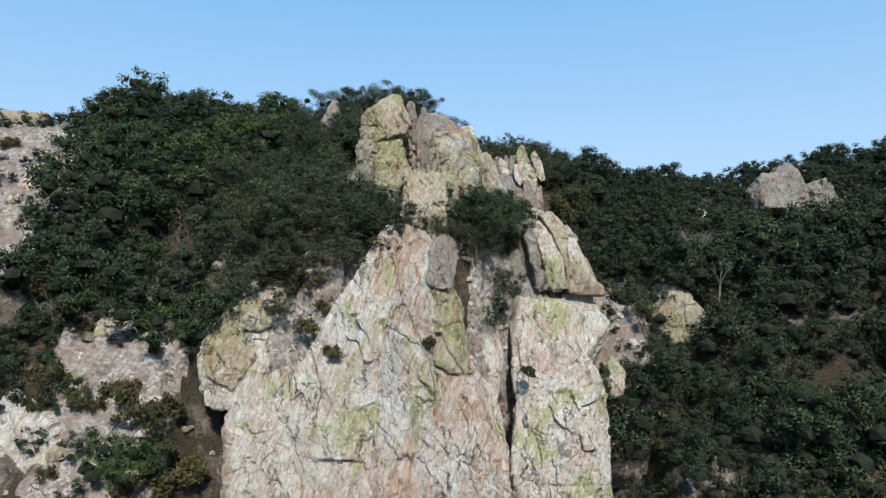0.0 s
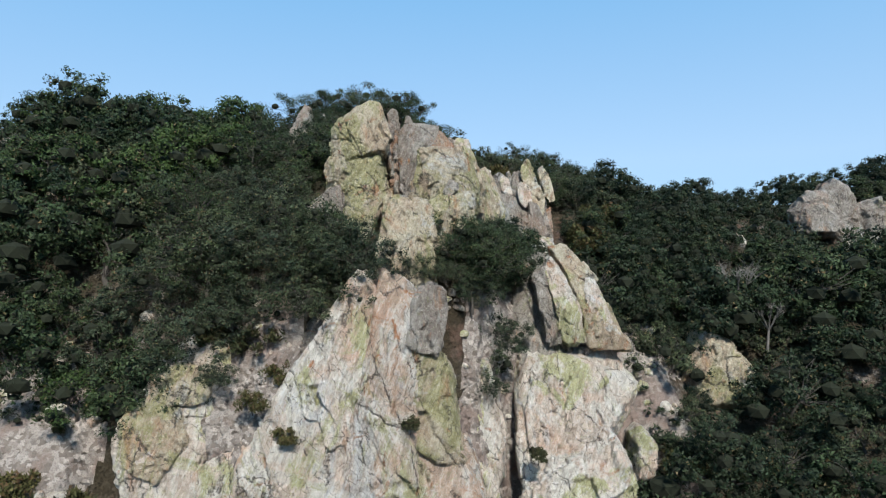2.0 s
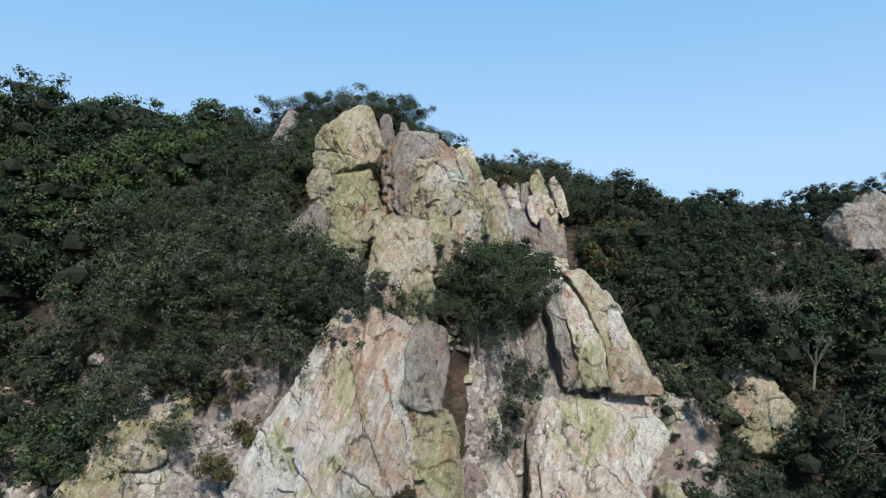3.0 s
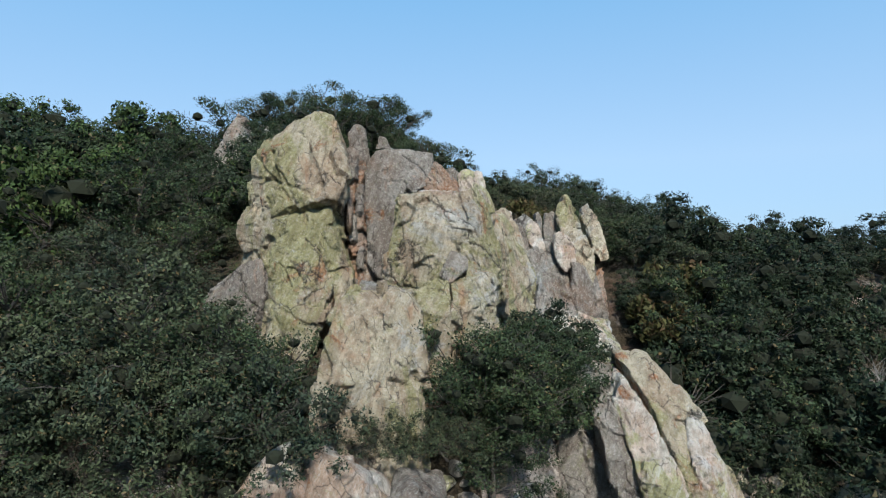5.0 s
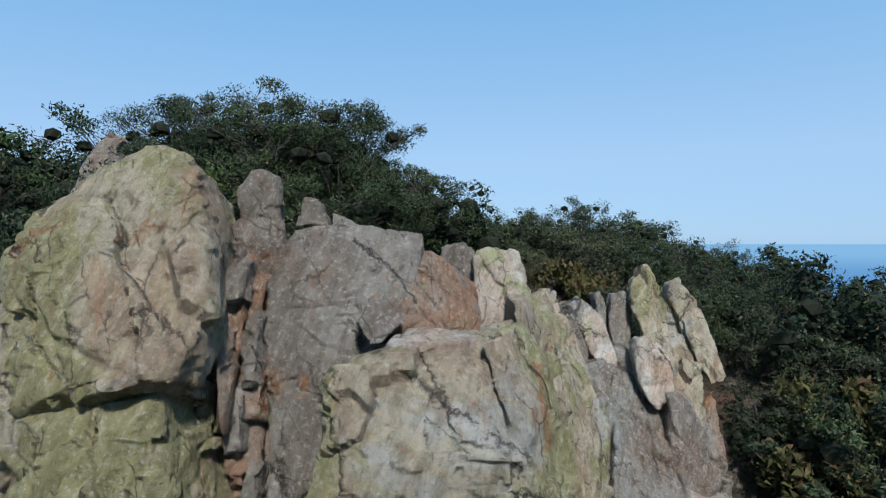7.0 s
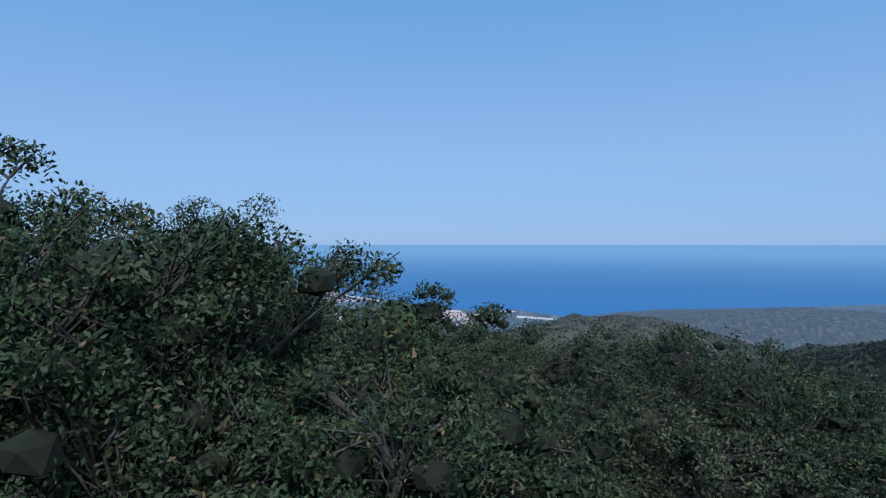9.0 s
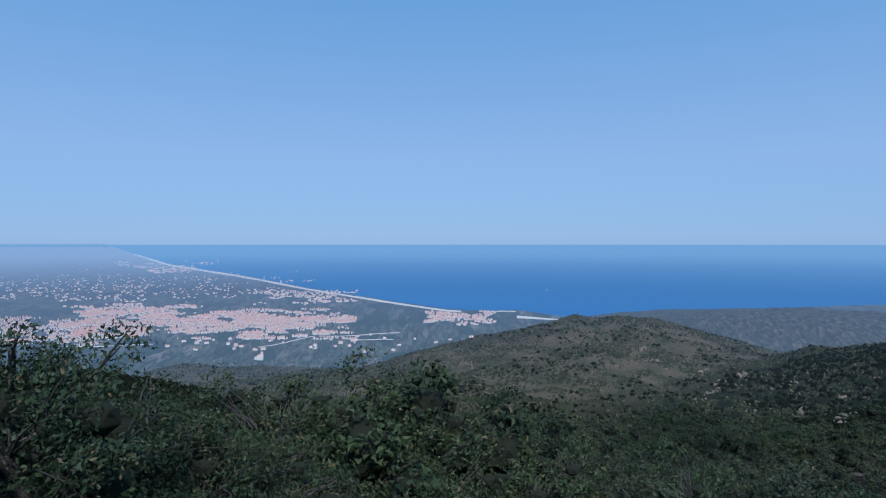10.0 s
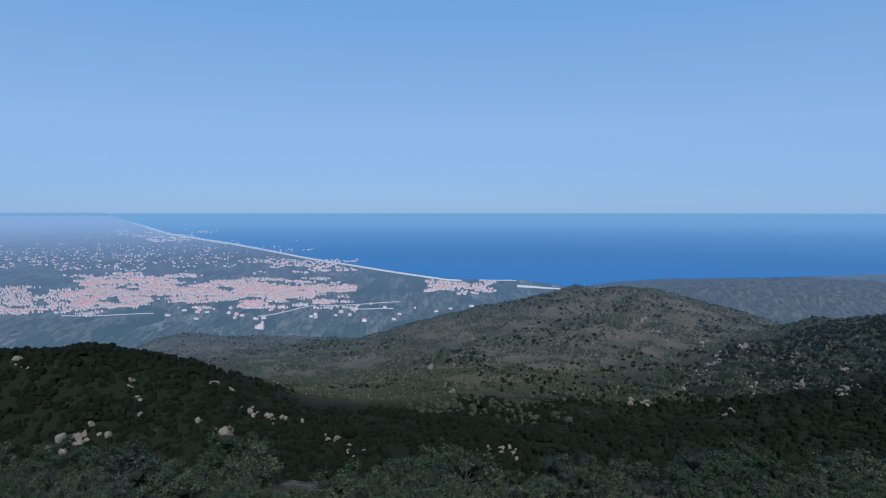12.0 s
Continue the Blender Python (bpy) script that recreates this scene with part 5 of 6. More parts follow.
def tree(name, seed, tall, wide, leaves, leaf, material, label, category="tree", low=0.25, clumps=26, twigs=0.0, spiky=0.0, tuft=1.0, whole=False, core=0.36, broad=0.6):
    """A many-stemmed evergreen: stems and limbs that end in clumps of leaves; the crown is a lumpy dome, open at its edge."""
    rng = random.Random(seed)
    nr = np.random.RandomState(seed)
    top = tagged(new(name), label, category)
    tips, faces_out, heads = [], [], []
    boughs = max(4, round(clumps / 6))
    for k in range(clumps):
        # boughs spread evenly over a dome; each carries clumps over its own rounded head
        if k % 6 == 0 or spiky:
            a, e = k * 2.4 / (1 if spiky else 6) + rng.uniform(-0.4, 0.4), math.acos(min(1, max(-0.1, 1 - 1.1 * (k // 6 + 0.5) / boughs + rng.uniform(-0.1, 0.1))))
            if spiky:
                a, e = rng.uniform(0, math.tau), math.acos(rng.uniform(-0.12, 1))
            r = rng.uniform(0.62, 0.98)
            bough = Vector((math.sin(e) * math.cos(a) * wide * r, math.sin(e) * math.sin(a) * wide * r, tall * (low + (0.92 - low) * max(0, math.cos(e)) * r * rng.uniform(0.8, 1.08))))
            head = wide * rng.uniform(0.24, 0.36)
            heads.append((bough, head))
        d = Vector((rng.gauss(0, 1), rng.gauss(0, 1), rng.gauss(0.35, 0.9))).normalized()
        tips.append(bough.copy() if spiky else bough + Vector((d.x, d.y, d.z * 0.8)) * head)
        faces_out.append(d)
    stem = [Vector((0, 0, -0.5))]
    for k in range(4):
        stem.append(stem[-1] + Vector((rng.uniform(-0.16, 0.16) * wide, rng.uniform(-0.16, 0.16) * wide, tall * 0.17)))
    verts, faces = [], []
    for k, p in enumerate(stem):
        r = tall * (0.034 - 0.006 * k)
        verts += [p + Vector((math.cos(i * math.tau / 7) * r, math.sin(i * math.tau / 7) * r, 0)) for i in range(7)]
        faces += [(7 * k + i, 7 * k + (i + 1) % 7, 7 * k + 7 + (i + 1) % 7, 7 * k + 7 + i) for i in range(7)] if k < 4 else []
    mesh_object("trunk", verts, faces, BARK, top)
    verts, faces = [], []
    for tip in tips if twigs else tips[::2]:
        fork = min(stem[1:], key=lambda f: (f - tip * 0.6).length)
        bend = fork.lerp(tip, 0.55) + Vector((rng.uniform(-1, 1), rng.uniform(-1, 1), rng.uniform(-0.2, 1))) * 0.13 * wide
        tube(verts, faces, fork, bend, tall * (0.005 if whole else 0.008), tall * 0.0035, 3)
        tube(verts, faces, bend, tip, tall * 0.0035, tall * 0.0015, 3)
        for _ in range(round(3 * twigs)):
            d = Vector((rng.gauss(0, 1), rng.gauss(0, 1), rng.gauss(0.4, 1))).normalized()
            tube(verts, faces, bend.lerp(tip, rng.uniform(0.2, 1)), tip + d * wide * 0.26 * tuft, tall * 0.004, tall * 0.0015, 3)
    tagged(mesh_object("branchwork", verts, faces, BARK, top), kind="stuff")
    # leaves
    per = np.array([rng.uniform(0.6, 1.4) for _ in tips])
    per = (per / per.sum() * leaves).astype(int)
    cent, direc, wides = [], [], []
    inner, inner_faces = [], []
    for tip, face_out, n in zip(tips, faces_out, per):
        d = nr.normal(size=(n, 3))
        if not spiky:
            d += np.array(face_out) * 0.7
        d /= np.linalg.norm(d, axis=1)[:, None]
        size = wide * rng.uniform(0.24, 0.46) * tuft * (1 if spiky else 0.85)
        rad = size * nr.uniform(0.25, 1.0, n) ** (0.58 + spiky * 0.3) if spiky else size * nr.uniform(0.3, 1.15, n) ** 0.7
        off = d * rad[:, None] * np.array([1.0, 1.0, 0.75])
        if spiky:
            off[:, 2] = np.abs(off[:, 2]) * (1 + spiky)
        inward = np.where(nr.uniform(size=n) < (0 if spiky else 0.25 if whole else 0.15), nr.uniform(0.35, 1.0, n), 1.0)[:, None]
        cent.append(np.array(tip) * inward + off)
        across = np.cross(d, nr.normal(size=(n, 3)))
        across /= np.linalg.norm(across, axis=1)[:, None]
        if spiky:
            direc.append(d * 0.8 + nr.normal(size=(n, 3)) * 0.55 + np.array([0, 0, 0.45]))
            wides.append(across)
        else:
            # leaves lie round the clump like tiles, tips lifted
            direc.append(across + d * nr.uniform(0.0, 1.2, n)[:, None] + nr.normal(size=(n, 3)) * 0.25 + np.array([0, 0, 0.1]))
            wides.append(np.cross(d, across) + nr.normal(size=(n, 3)) * 0.3)
            # opaque filler lump in the clump, shade between leaves put into its dark colour
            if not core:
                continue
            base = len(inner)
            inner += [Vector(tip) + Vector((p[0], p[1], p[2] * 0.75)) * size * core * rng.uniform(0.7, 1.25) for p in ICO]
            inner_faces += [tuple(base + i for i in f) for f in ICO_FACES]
    # filler lump deep in each bough, blackish to stand for the crown's inner shade
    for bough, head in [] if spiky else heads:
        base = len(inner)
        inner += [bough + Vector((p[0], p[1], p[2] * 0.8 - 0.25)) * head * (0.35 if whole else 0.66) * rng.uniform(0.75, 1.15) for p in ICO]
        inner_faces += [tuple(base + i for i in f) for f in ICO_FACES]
    c, d, side = np.concatenate(cent), np.concatenate(direc), np.concatenate(wides)
    keep = c[:, 2] > tall * 0.06
    c, d, side = c[keep], d[keep], side[keep]
    d /= np.linalg.norm(d, axis=1)[:, None]
    side /= np.linalg.norm(side, axis=1)[:, None]
    size = leaf * nr.uniform(0.65, 1.3, len(c))[:, None]
    long, wid = d * size, side * size * broad
    if whole:
        v = np.stack([c - long * 0.5, c + wid * 0.5, c + long * 0.5, c - wid * 0.5], 1).reshape(-1, 3)
    else:
        v = np.stack([c - long * 0.5 + wid * 0.6, c - long * 0.5 - wid * 0.6, c + long * 0.6], 1).reshape(-1, 3)
    f = np.arange(len(v)).reshape(-1, 4 if whole else 3)
    base = len(v)
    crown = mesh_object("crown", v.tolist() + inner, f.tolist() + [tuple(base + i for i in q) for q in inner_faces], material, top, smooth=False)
    crown.data.materials.append(INNER_SHADE)
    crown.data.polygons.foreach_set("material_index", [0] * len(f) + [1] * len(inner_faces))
    return top


OAK, SHRUB = "dark evergreen oak with a dense rounded crown", "grey-green evergreen shrub on the stony slope"
KINDS = {
    "oak": [tree("holm_oak", 100 + k, 3.6, 2.4, 4600, 0.135, LEAF_OAK, OAK, clumps=60, tuft=0.68, core=0.3) for k in range(3)],
    "dark": [tree("evergreen_oak", 104 + k, 3.7, 2.5, 4200, 0.145, LEAF_SHADED, "evergreen oak in a dense stand, shade painted into its blackish green", clumps=60, tuft=0.68, core=0.3) for k in range(2)],
    "green": [tree("strawberry_tree", 110 + k, 3.2, 2.4, 4600, 0.13, LEAF_BRIGHT, "fresh green strawberry tree with a domed crown", clumps=60, tuft=0.68, core=0.3) for k in range(2)],
    "olive": [tree("shrub", 120 + k, 2.8, 2.1, 2600, 0.125, LEAF_OLIVE, SHRUB, "shrub", low=0.15, twigs=0.3, clumps=46, tuft=0.68, core=0.3) for k in range(2)],
    "low": [tree("low_shrub", 170 + k, 1.5, 1.5, 1500, 0.12, (LEAF_OAK, LEAF_OLIVE, LEAF_SHADED)[k], "low dark evergreen bush filling the slope", "shrub", low=0.1, clumps=26, tuft=0.8, core=0.31) for k in range(3)],
    "heath": [tree("heath_bush", 130 + k, 1.7, 1.3, 1800, 0.2, LEAF_DRY, "dry brownish heath bush with upright twigs", "shrub", low=0.1, twigs=1.0, spiky=0.8) for k in range(2)],
    "fine": [tree("holm_oak", 140 + k, 4.4, 2.4, 6500, 0.125, LEAF_OAK, "dark evergreen oak with an open twiggy crown", twigs=0.35, clumps=80, tuft=0.6, core=0, whole=True, broad=0.5) for k in range(2)],
    "near": [tree("holm_oak", 160 + k, 4.4, 2.3, 27000, 0.078, LEAF_OAK, "evergreen oak with an open crown of small leathery leaves", twigs=0.5, clumps=110, tuft=0.52, whole=True, core=0, broad=0.5) for k in range(2)],
    "tall": [tree("holm_oak", 180 + k, 5.6, 2.9, 34000, 0.08, LEAF_OAK, "tall evergreen oak with an airy crown of small leaves", twigs=0.5, clumps=120, tuft=0.52, whole=True, core=0, broad=0.5) for k in range(2)],
    "finegreen": [tree("evergreen_bush", 150 + k, 3.2, 2.2, 7000, 0.112, LEAF_OLIVE, "olive-green evergreen shrub with fine leaves", "shrub", low=0.15, twigs=0.35, clumps=70, tuft=0.62, core=0.25, whole=True, broad=0.5) for k in range(2)],
}
WIDE = {"tall": 2.9, "low": 1.5, "heath": 1.3}
pick = random.Random(77)
used, SPOTS = set(), []


def plant(kind, x, y, size=1.0, sink=0.15, z=None):
    """Another tree of a kind at x, y on the ground; the first one of each form is the form itself."""
    form = pick.choice(KINDS[kind])
    z = (ground_z(x, y) if z is None else z) - sink
    m = pose(x, y, z, pick.uniform(-6, 6), pick.uniform(-6, 6), pick.uniform(0, 360))
    s = size * pick.uniform(0.88, 1.12)
    if form in used:
        ob = copy_thing(form, m)
    else:
        used.add(form)
        ob = form
        ob.matrix_basis = m
    SPOTS.append((x, y, z, WIDE.get(kind, 2.3) * s))
    ob.scale = (s * pick.uniform(0.92, 1.1), s * pick.uniform(0.92, 1.1), s)
    return ob


def scatter(n, xs, ys, kinds, sizes, gap, keep_out=()):
    """n trees of mixed kinds over a stretch of the slope, not closer than gap, and clear of the rocks."""
    spots = []
    for _ in range(n * 12):
        if len(spots) == n:
            break
        x, y = pick.uniform(*xs), pick.uniform(*ys)
        if any(a < x < b and c < y < d for a, b, c, d in keep_out) or any((x - u) ** 2 + (y - v) ** 2 < gap * gap for u, v in spots):
            continue
        spots.append((x, y))
        plant(pick.choice(kinds), x, y, pick.uniform(*sizes))


def fill(xs, ys, step, kinds, sizes, keep_out=()):
    """Low bushes wherever the taller trees leave the slope bare, closer together in plan where it is steep."""
    for x in np.arange(*xs, step):
        y = ys[0] + pick.uniform(0, step)
        while y < ys[1]:
            u, v = x + pick.uniform(-0.5, 0.5) * step, y + pick.uniform(-0.2, 0.2) * step
            z = ground_z(u, v)
            y += step / math.hypot(1, (ground_z(u, v + 0.5) - z) / 0.5)
            if any(a < u < b and c < v < d for a, b, c, d in keep_out) or any((u - p) ** 2 + (v - q) ** 2 + (z - h) ** 2 < (0.7 * r) ** 2 for p, q, h, r in SPOTS):
                continue
            plant(pick.choice(kinds), u, v, pick.uniform(*sizes))


def plants(kind, *spots):
    for x, y, s in spots:
        plant(kind, x, y, s)


ROCKS = [(-8.5, 4.5, 30, 51.5), (2.5, 13, 30, 49.5), (-17.5, -6, 30, 41.2), (3.5, 10.5, 52.5, 60), (15.2, 21.4, 46, 50.2), (30, 39.2, 56.5, 63), (-28.5, -20.5, 26, 37.5), (-12.5, -7.5, 53, 59.5), (22.5, 26.5, 55, 61), (-43, -28.5, 37, 50), (-48, -31.5, 50, 64)]
MIXED, DARK = ("oak", "oak", "oak", "green", "olive"), ("oak", "oak", "green")
scatter(14, (-14.5, -5.5), (41.5, 53), ("fine", "finegreen", "finegreen"), (0.85, 1.2), 2.4, ROCKS)
scatter(52, (-48, -14.5), (41, 55), MIXED, (0.9, 1.65), 2.5, ROCKS)
scatter(26, (-46, -17), (33, 43), MIXED + ("heath",), (0.7, 1.1), 2.2, ROCKS)
scatter(34, (-52, -14), (55, 67), DARK, (0.8, 1.35), 2.8, ROCKS)
scatter(16, (-14, -5), (54.5, 66), ("fine", "finegreen"), (0.7, 1.0), 2.2, ROCKS)
scatter(90, (11.5, 54), (38, 56), ("oak", "dark", "dark", "dark", "olive"), (0.9, 1.6), 2.5, ROCKS)
scatter(30, (13, 27), (50.8, 60), ("oak", "dark", "dark"), (0.75, 1.05), 2.1, ROCKS)
scatter(34, (14, 58), (56, 71), ("oak", "dark", "dark"), (0.55, 0.9), 2.6, ROCKS)
scatter(14, (9, 18), (59, 74), ("fine", "finegreen"), (0.55, 0.8), 2.0, ROCKS)
scatter(26, (11, 40), (26, 38), ("dark",), (1.0, 1.35), 2.7, ROCKS)
scatter(16, (13.5, 22.5), (41.5, 46.5), ("olive", "heath", "green"), (0.45, 0.65), 1.5)
scatter(16, (27, 42), (52.5, 57.5), ("olive", "heath", "oak"), (0.45, 0.7), 1.9)
# single trees and bushes round the outcrop and on the crest
plants("near", (-2.7, 58, 1.25), (-4.9, 57.4, 1.25), (-7.2, 57.8, 1.2), (-1.0, 60, 1.05), (-2.9, 62.4, 1.1), (-4.6, 69.2, 1.0))
plants("oak", (0.8, 62, 0.85), (-0.9, 62.5, 0.9), (2.8, 63.5, 0.6))
plants("green", (-6.8, 56.5, 1.1), (-7.3, 52.6, 1.15), (-8.6, 54.0, 0.9))
plants("finegreen", (6.7, 64.7, 0.95), (8.8, 64.9, 0.9), (11.0, 66, 1.0), (3.0, 63.4, 0.6), (4.6, 66, 0.7), (2.0, 68, 0.7), (5.0, 70.5, 0.8), (0.6, 66, 0.7), (0.2, 71, 0.8), (-5.6, 42.6, 1.2), (-8.2, 43.4, 1.25), (-3.9, 42.0, 0.75), (-10.5, 42.6, 1.0), (2.4, 44.6, 0.9))
plants("finegreen", (3.9, 45.0, 0.9), (-6.6, 41.6, 1.1), (-4.2, 41.4, 0.95), (-9.6, 41.6, 1.0), (-2.6, 41.3, 0.6), (11.8, 59.4, 0.7), (10.6, 61.4, 0.7), (13.4, 58.8, 0.8))
plants("fine", (-4.4, 77.6, 1.1), (-2.3, 78, 1.28), (0.2, 78.6, 1.28), (2.4, 78, 1.25), (4.2, 47.3, 1.15), (5.2, 48.5, 1.1), (3.4, 46.6, 1.0), (6.4, 49.8, 1.05), (-13.6, 56.0, 1.0), (-7.2, 53.4, 0.9), (3.1, 46.0, 0.9), (4.6, 47.6, 0.8), (1.6, 44.3, 0.85))
plants("heath", (11.8, 55.5, 1.6), (13.0, 57, 1.4), (-0.6, 41.9, 0.7), (-9.0, 40.9, 0.9), (-11.6, 41.8, 0.9), (-7.6, 40.6, 0.7), (3.1, 42.6, 0.6), (-17.6, 38.6, 1.2), (-18.6, 37.2, 1.2), (-16.9, 36.6, 1.0), (14.6, 44.6, 0.8), (12.6, 53.6, 1.1), (5.4, 62, 1.1), (6.6, 62.5, 1.0))
plants("olive", (-12.8, 41.9, 0.5), (3.4, 44.0, 0.6), (10.9, 57.4, 0.6), (11.4, 52.0, 0.6), (10.4, 50.6, 0.5), (13.2, 42.6, 0.8), (20.5, 45.4, 0.7), (-5.5, 51.5, 0.7))
scatter(5, (-13, -4), (64, 72), ("fine",), (0.75, 0.95), 2.3, ROCKS)
scatter(30, (-26, -4), (60, 80), ("fine", "finegreen"), (0.7, 1.0), 2.4, [(-13, -3, 58, 72)])
scatter(36, (-4, 20), (66, 78), ("finegreen", "fine"), (0.65, 0.85), 2.1, [(-2, 4, 64, 72)])
scatter(48, (-4, 38), (78, 98), ("olive", "oak"), (0.65, 0.9), 2.2, [(-2, 4, 64, 72)])
scatter(36, (-32, -3), (78, 104), MIXED, (0.8, 1.0), 2.4)
scatter(66, (-62, 66), (119, 138), ("olive", "olive", "oak"), (1.0, 1.4), 2.4)
scatter(60, (-52, 56), (110, 119), ("olive", "oak"), (0.8, 1.1), 2.4)
plants("low", (0.5, 54.5, 0.7), (2.5, 55.5, 0.6), (-1.5, 54, 0.6), (1.2, 57, 0.6), (4, 56.5, 0.6), (-3, 55, 0.7), (2.2, 58.6, 0.6))
plants("oak", (-1.6, 76.4, 1.32), (0.4, 76.8, 1.24), (1.7, 77.4, 1.0), (-3.0, 77.2, 1.05))
plants("olive", (2, 128, 1.9), (13, 130, 1.7), (-31, 128, 1.8), (-19, 131, 1.7), (27, 129, 1.7), (-46, 130, 1.8), (41, 130, 1.6))
plants("low", (-36, 46, 0.8), (-33, 44, 0.9), (-38, 52, 0.7), (-34.5, 49, 0.8), (-31, 42, 0.9), (-40, 56, 0.8), (-30.5, 46.5, 0.8))
plants("finegreen", (-13.5, 42, 1.2), (-11.8, 41.7, 1.1), (-12.5, 43.4, 1.3), (-7.2, 42.4, 1.2), (-9.2, 42.6, 1.3), (-14.8, 43, 1.2), (-10.4, 41.8, 1.0))
plants("finegreen", (-8.7, 53.6, 1.35))
plants("tall", (-3.1, 60.2, 1.15), (-5.3, 60.0, 1.12), (-5.3, 66.2, 1.14), (-6.9, 62.8, 1.08), (-9.4, 62.4, 1.05))
plants("fine", (-7.5, 69.5, 0.95), (-10.6, 70, 0.95))
plants("heath", (-16.6, 38.4, 1.4), (-15.8, 37.8, 1.3), (-17.4, 37.6, 1.3), (-15.2, 38.8, 1.3), (-16.4, 36.8, 1.3), (-17.6, 35.8, 1.3))
plants("near", (-8.6, 60.6, 1.2))
plants("fine", (-12, 60.5, 1.2), (-4.4, 42.6, 0.9), (-5.8, 42.8, 0.95))
plants("olive", (22.4, 46.5, 0.7), (23.4, 47.6, 0.7), (22.8, 49, 0.8), (21.8, 45.2, 0.6), (24.2, 46.2, 0.8), (23.6, 44.8, 0.8), (20.4, 45.6, 0.5), (22.2, 50.6, 0.8))
plants("olive", (10.2, 51.2, 0.7), (11.2, 52.6, 0.8), (11.8, 54.4, 0.8), (9.4, 50.4, 0.6), (12.4, 51.6, 0.9), (11.4, 50.2, 0.7), (12.8, 49.6, 0.7))
for kind, x, y, size, z in (("finegreen", -1.0, 41.5, 0.5, 0.8), ("finegreen", -3.6, 41.0, 1.1, 0.6), ("finegreen", 0.1, 42.0, 0.45, 0.8), ("finegreen", 0.9, 42.6, 0.5, 0.6), ("dark", 3.8, 48.2, 0.66, 2.0), ("dark", 5.0, 49.0, 0.68, 1.8), ("dark", 6.2, 49.8, 0.64, 1.5), ("dark", 4.6, 47.6, 0.5, 1.6), ("fine", 1.9, 43.4, 0.8, 0.8), ("fine", 3.1, 43.9, 0.85, 0.7), ("fine", 2.3, 43.1, 0.7, -0.9), ("fine", 3.7, 44.7, 0.8, 1.0), ("heath", -8.6, 38.9, 0.6, -5.4),
                            ("finegreen", -10.6, 39.6, 0.45, -4.4), ("heath", -6.9, 38.5, 0.5, -6.9), ("heath", -0.9, 38.3, 0.4, -6.2), ("heath", 5.6, 40.9, 0.5, -8.6), ("finegreen", 3.4, 42.0, 0.4, -5.4)):
    plant(kind, x, y, size, 0.1, z)
plants("dark", (10.9, 53.4, 0.5), (11.2, 55.2, 0.5), (10.5, 51.6, 0.42), (11.6, 52.4, 0.55), (10.6, 56.8, 0.4))


def bare_tree(x, y, z, tall, seed):
    """A dead grey tree: a forked trunk and thin leafless branches."""
    rng = random.Random(seed)
    top = tagged(new("dead_tree"), "bare grey dead tree among the dark oaks", "tree")
    top.location = (x, y, z)
    verts, faces = [], []
    fork = Vector((0.1, 0, tall * 0.3))
    tube(verts, faces, Vector((0, 0, -0.5)), fork, tall * 0.035, tall * 0.026, 7)
    mesh_object("trunk", verts, faces, DEAD_WOOD, top)
    for k in range(7):
        verts, faces = [], []
        a = k * 0.9 + rng.uniform(-0.2, 0.2)
        bend = fork + Vector((math.cos(a) * 0.16, math.sin(a) * 0.16, rng.uniform(0.2, 0.34))) * tall
        tube(verts, faces, fork, bend, tall * 0.018, tall * 0.012, 5)
        for _ in range(5):
            mid_ = bend + Vector((math.cos(a) * rng.uniform(0.0, 0.2), math.sin(a) * rng.uniform(0.0, 0.2), rng.uniform(0.1, 0.26))) * tall
            tube(verts, faces, bend, mid_, tall * 0.009, tall * 0.006, 4)
            for _ in range(3):
                tube(verts, faces, mid_, mid_ + Vector((rng.uniform(-0.14, 0.14), rng.uniform(-0.14, 0.14), rng.uniform(0.02, 0.18))) * tall, tall * 0.005, tall * 0.002, 3)
        mesh_object("branch", verts, faces, DEAD_WOOD, top)


bare_tree(20.6, 51.2, -2.6, 4.2, 5)
bare_tree(22.0, 49.6, -4.0, 3.0, 6)
SCREE = [(-22.5, -15.5, 30, 41.5), (11, 15, 43, 50)]
scatter(18, (-25, -16.5), (33, 43), ("heath", "low", "olive"), (0.4, 0.7), 1.5)
scatter(14, (-43, -29.5), (41, 58), ("low", "heath", "olive"), (0.45, 0.8), 2.3)
scatter(14, (11.5, 17), (47.5, 57), ("dark",), (0.5, 0.8), 1.6, [(11, 15, 43, 50)])
scatter(16, (29, 52), (63.5, 70), ("dark",), (0.6, 0.9), 2.2)
scatter(12, (38.5, 50), (55, 63), ("dark", "oak"), (0.55, 0.8), 2.0)
fill((-48, -14), (33, 56), 2.0, ("low", "low", "low", "olive"), (0.7, 1.2), ROCKS + SCREE)
fill((-14, -5), (41, 56), 1.9, ("finegreen",), (0.45, 0.65), ROCKS + SCREE)
fill((10.5, 50), (27, 57), 2.2, ("dark", "dark", "low", "olive"), (0.4, 0.62), ROCKS + SCREE)
fill((13.5, 25), (40, 52), 1.7, ("low", "olive"), (0.4, 0.62), [(15.2, 21.8, 45.5, 50.4)])
fill((-24, -16), (41, 47), 1.8, ("finegreen", "low"), (0.45, 0.75))
fill((-44, 44), (113, 121), 3.4, ("olive",), (0.8, 1.1))
fill((-8, 36), (84, 108), 3.5, ("olive",), (0.7, 0.95))
fill((-3, 16), (57, 76), 2.2, ("low", "finegreen"), (0.4, 0.6), ROCKS + [(-2, 4, 64, 72)])
for forms in KINDS.values():
    for form in forms:
        if form not in used:
            used.add(form)
            form.matrix_basis = pose(-30 - 3 * len(used), 60, ground_z(-30 - 3 * len(used), 60) - 0.2)


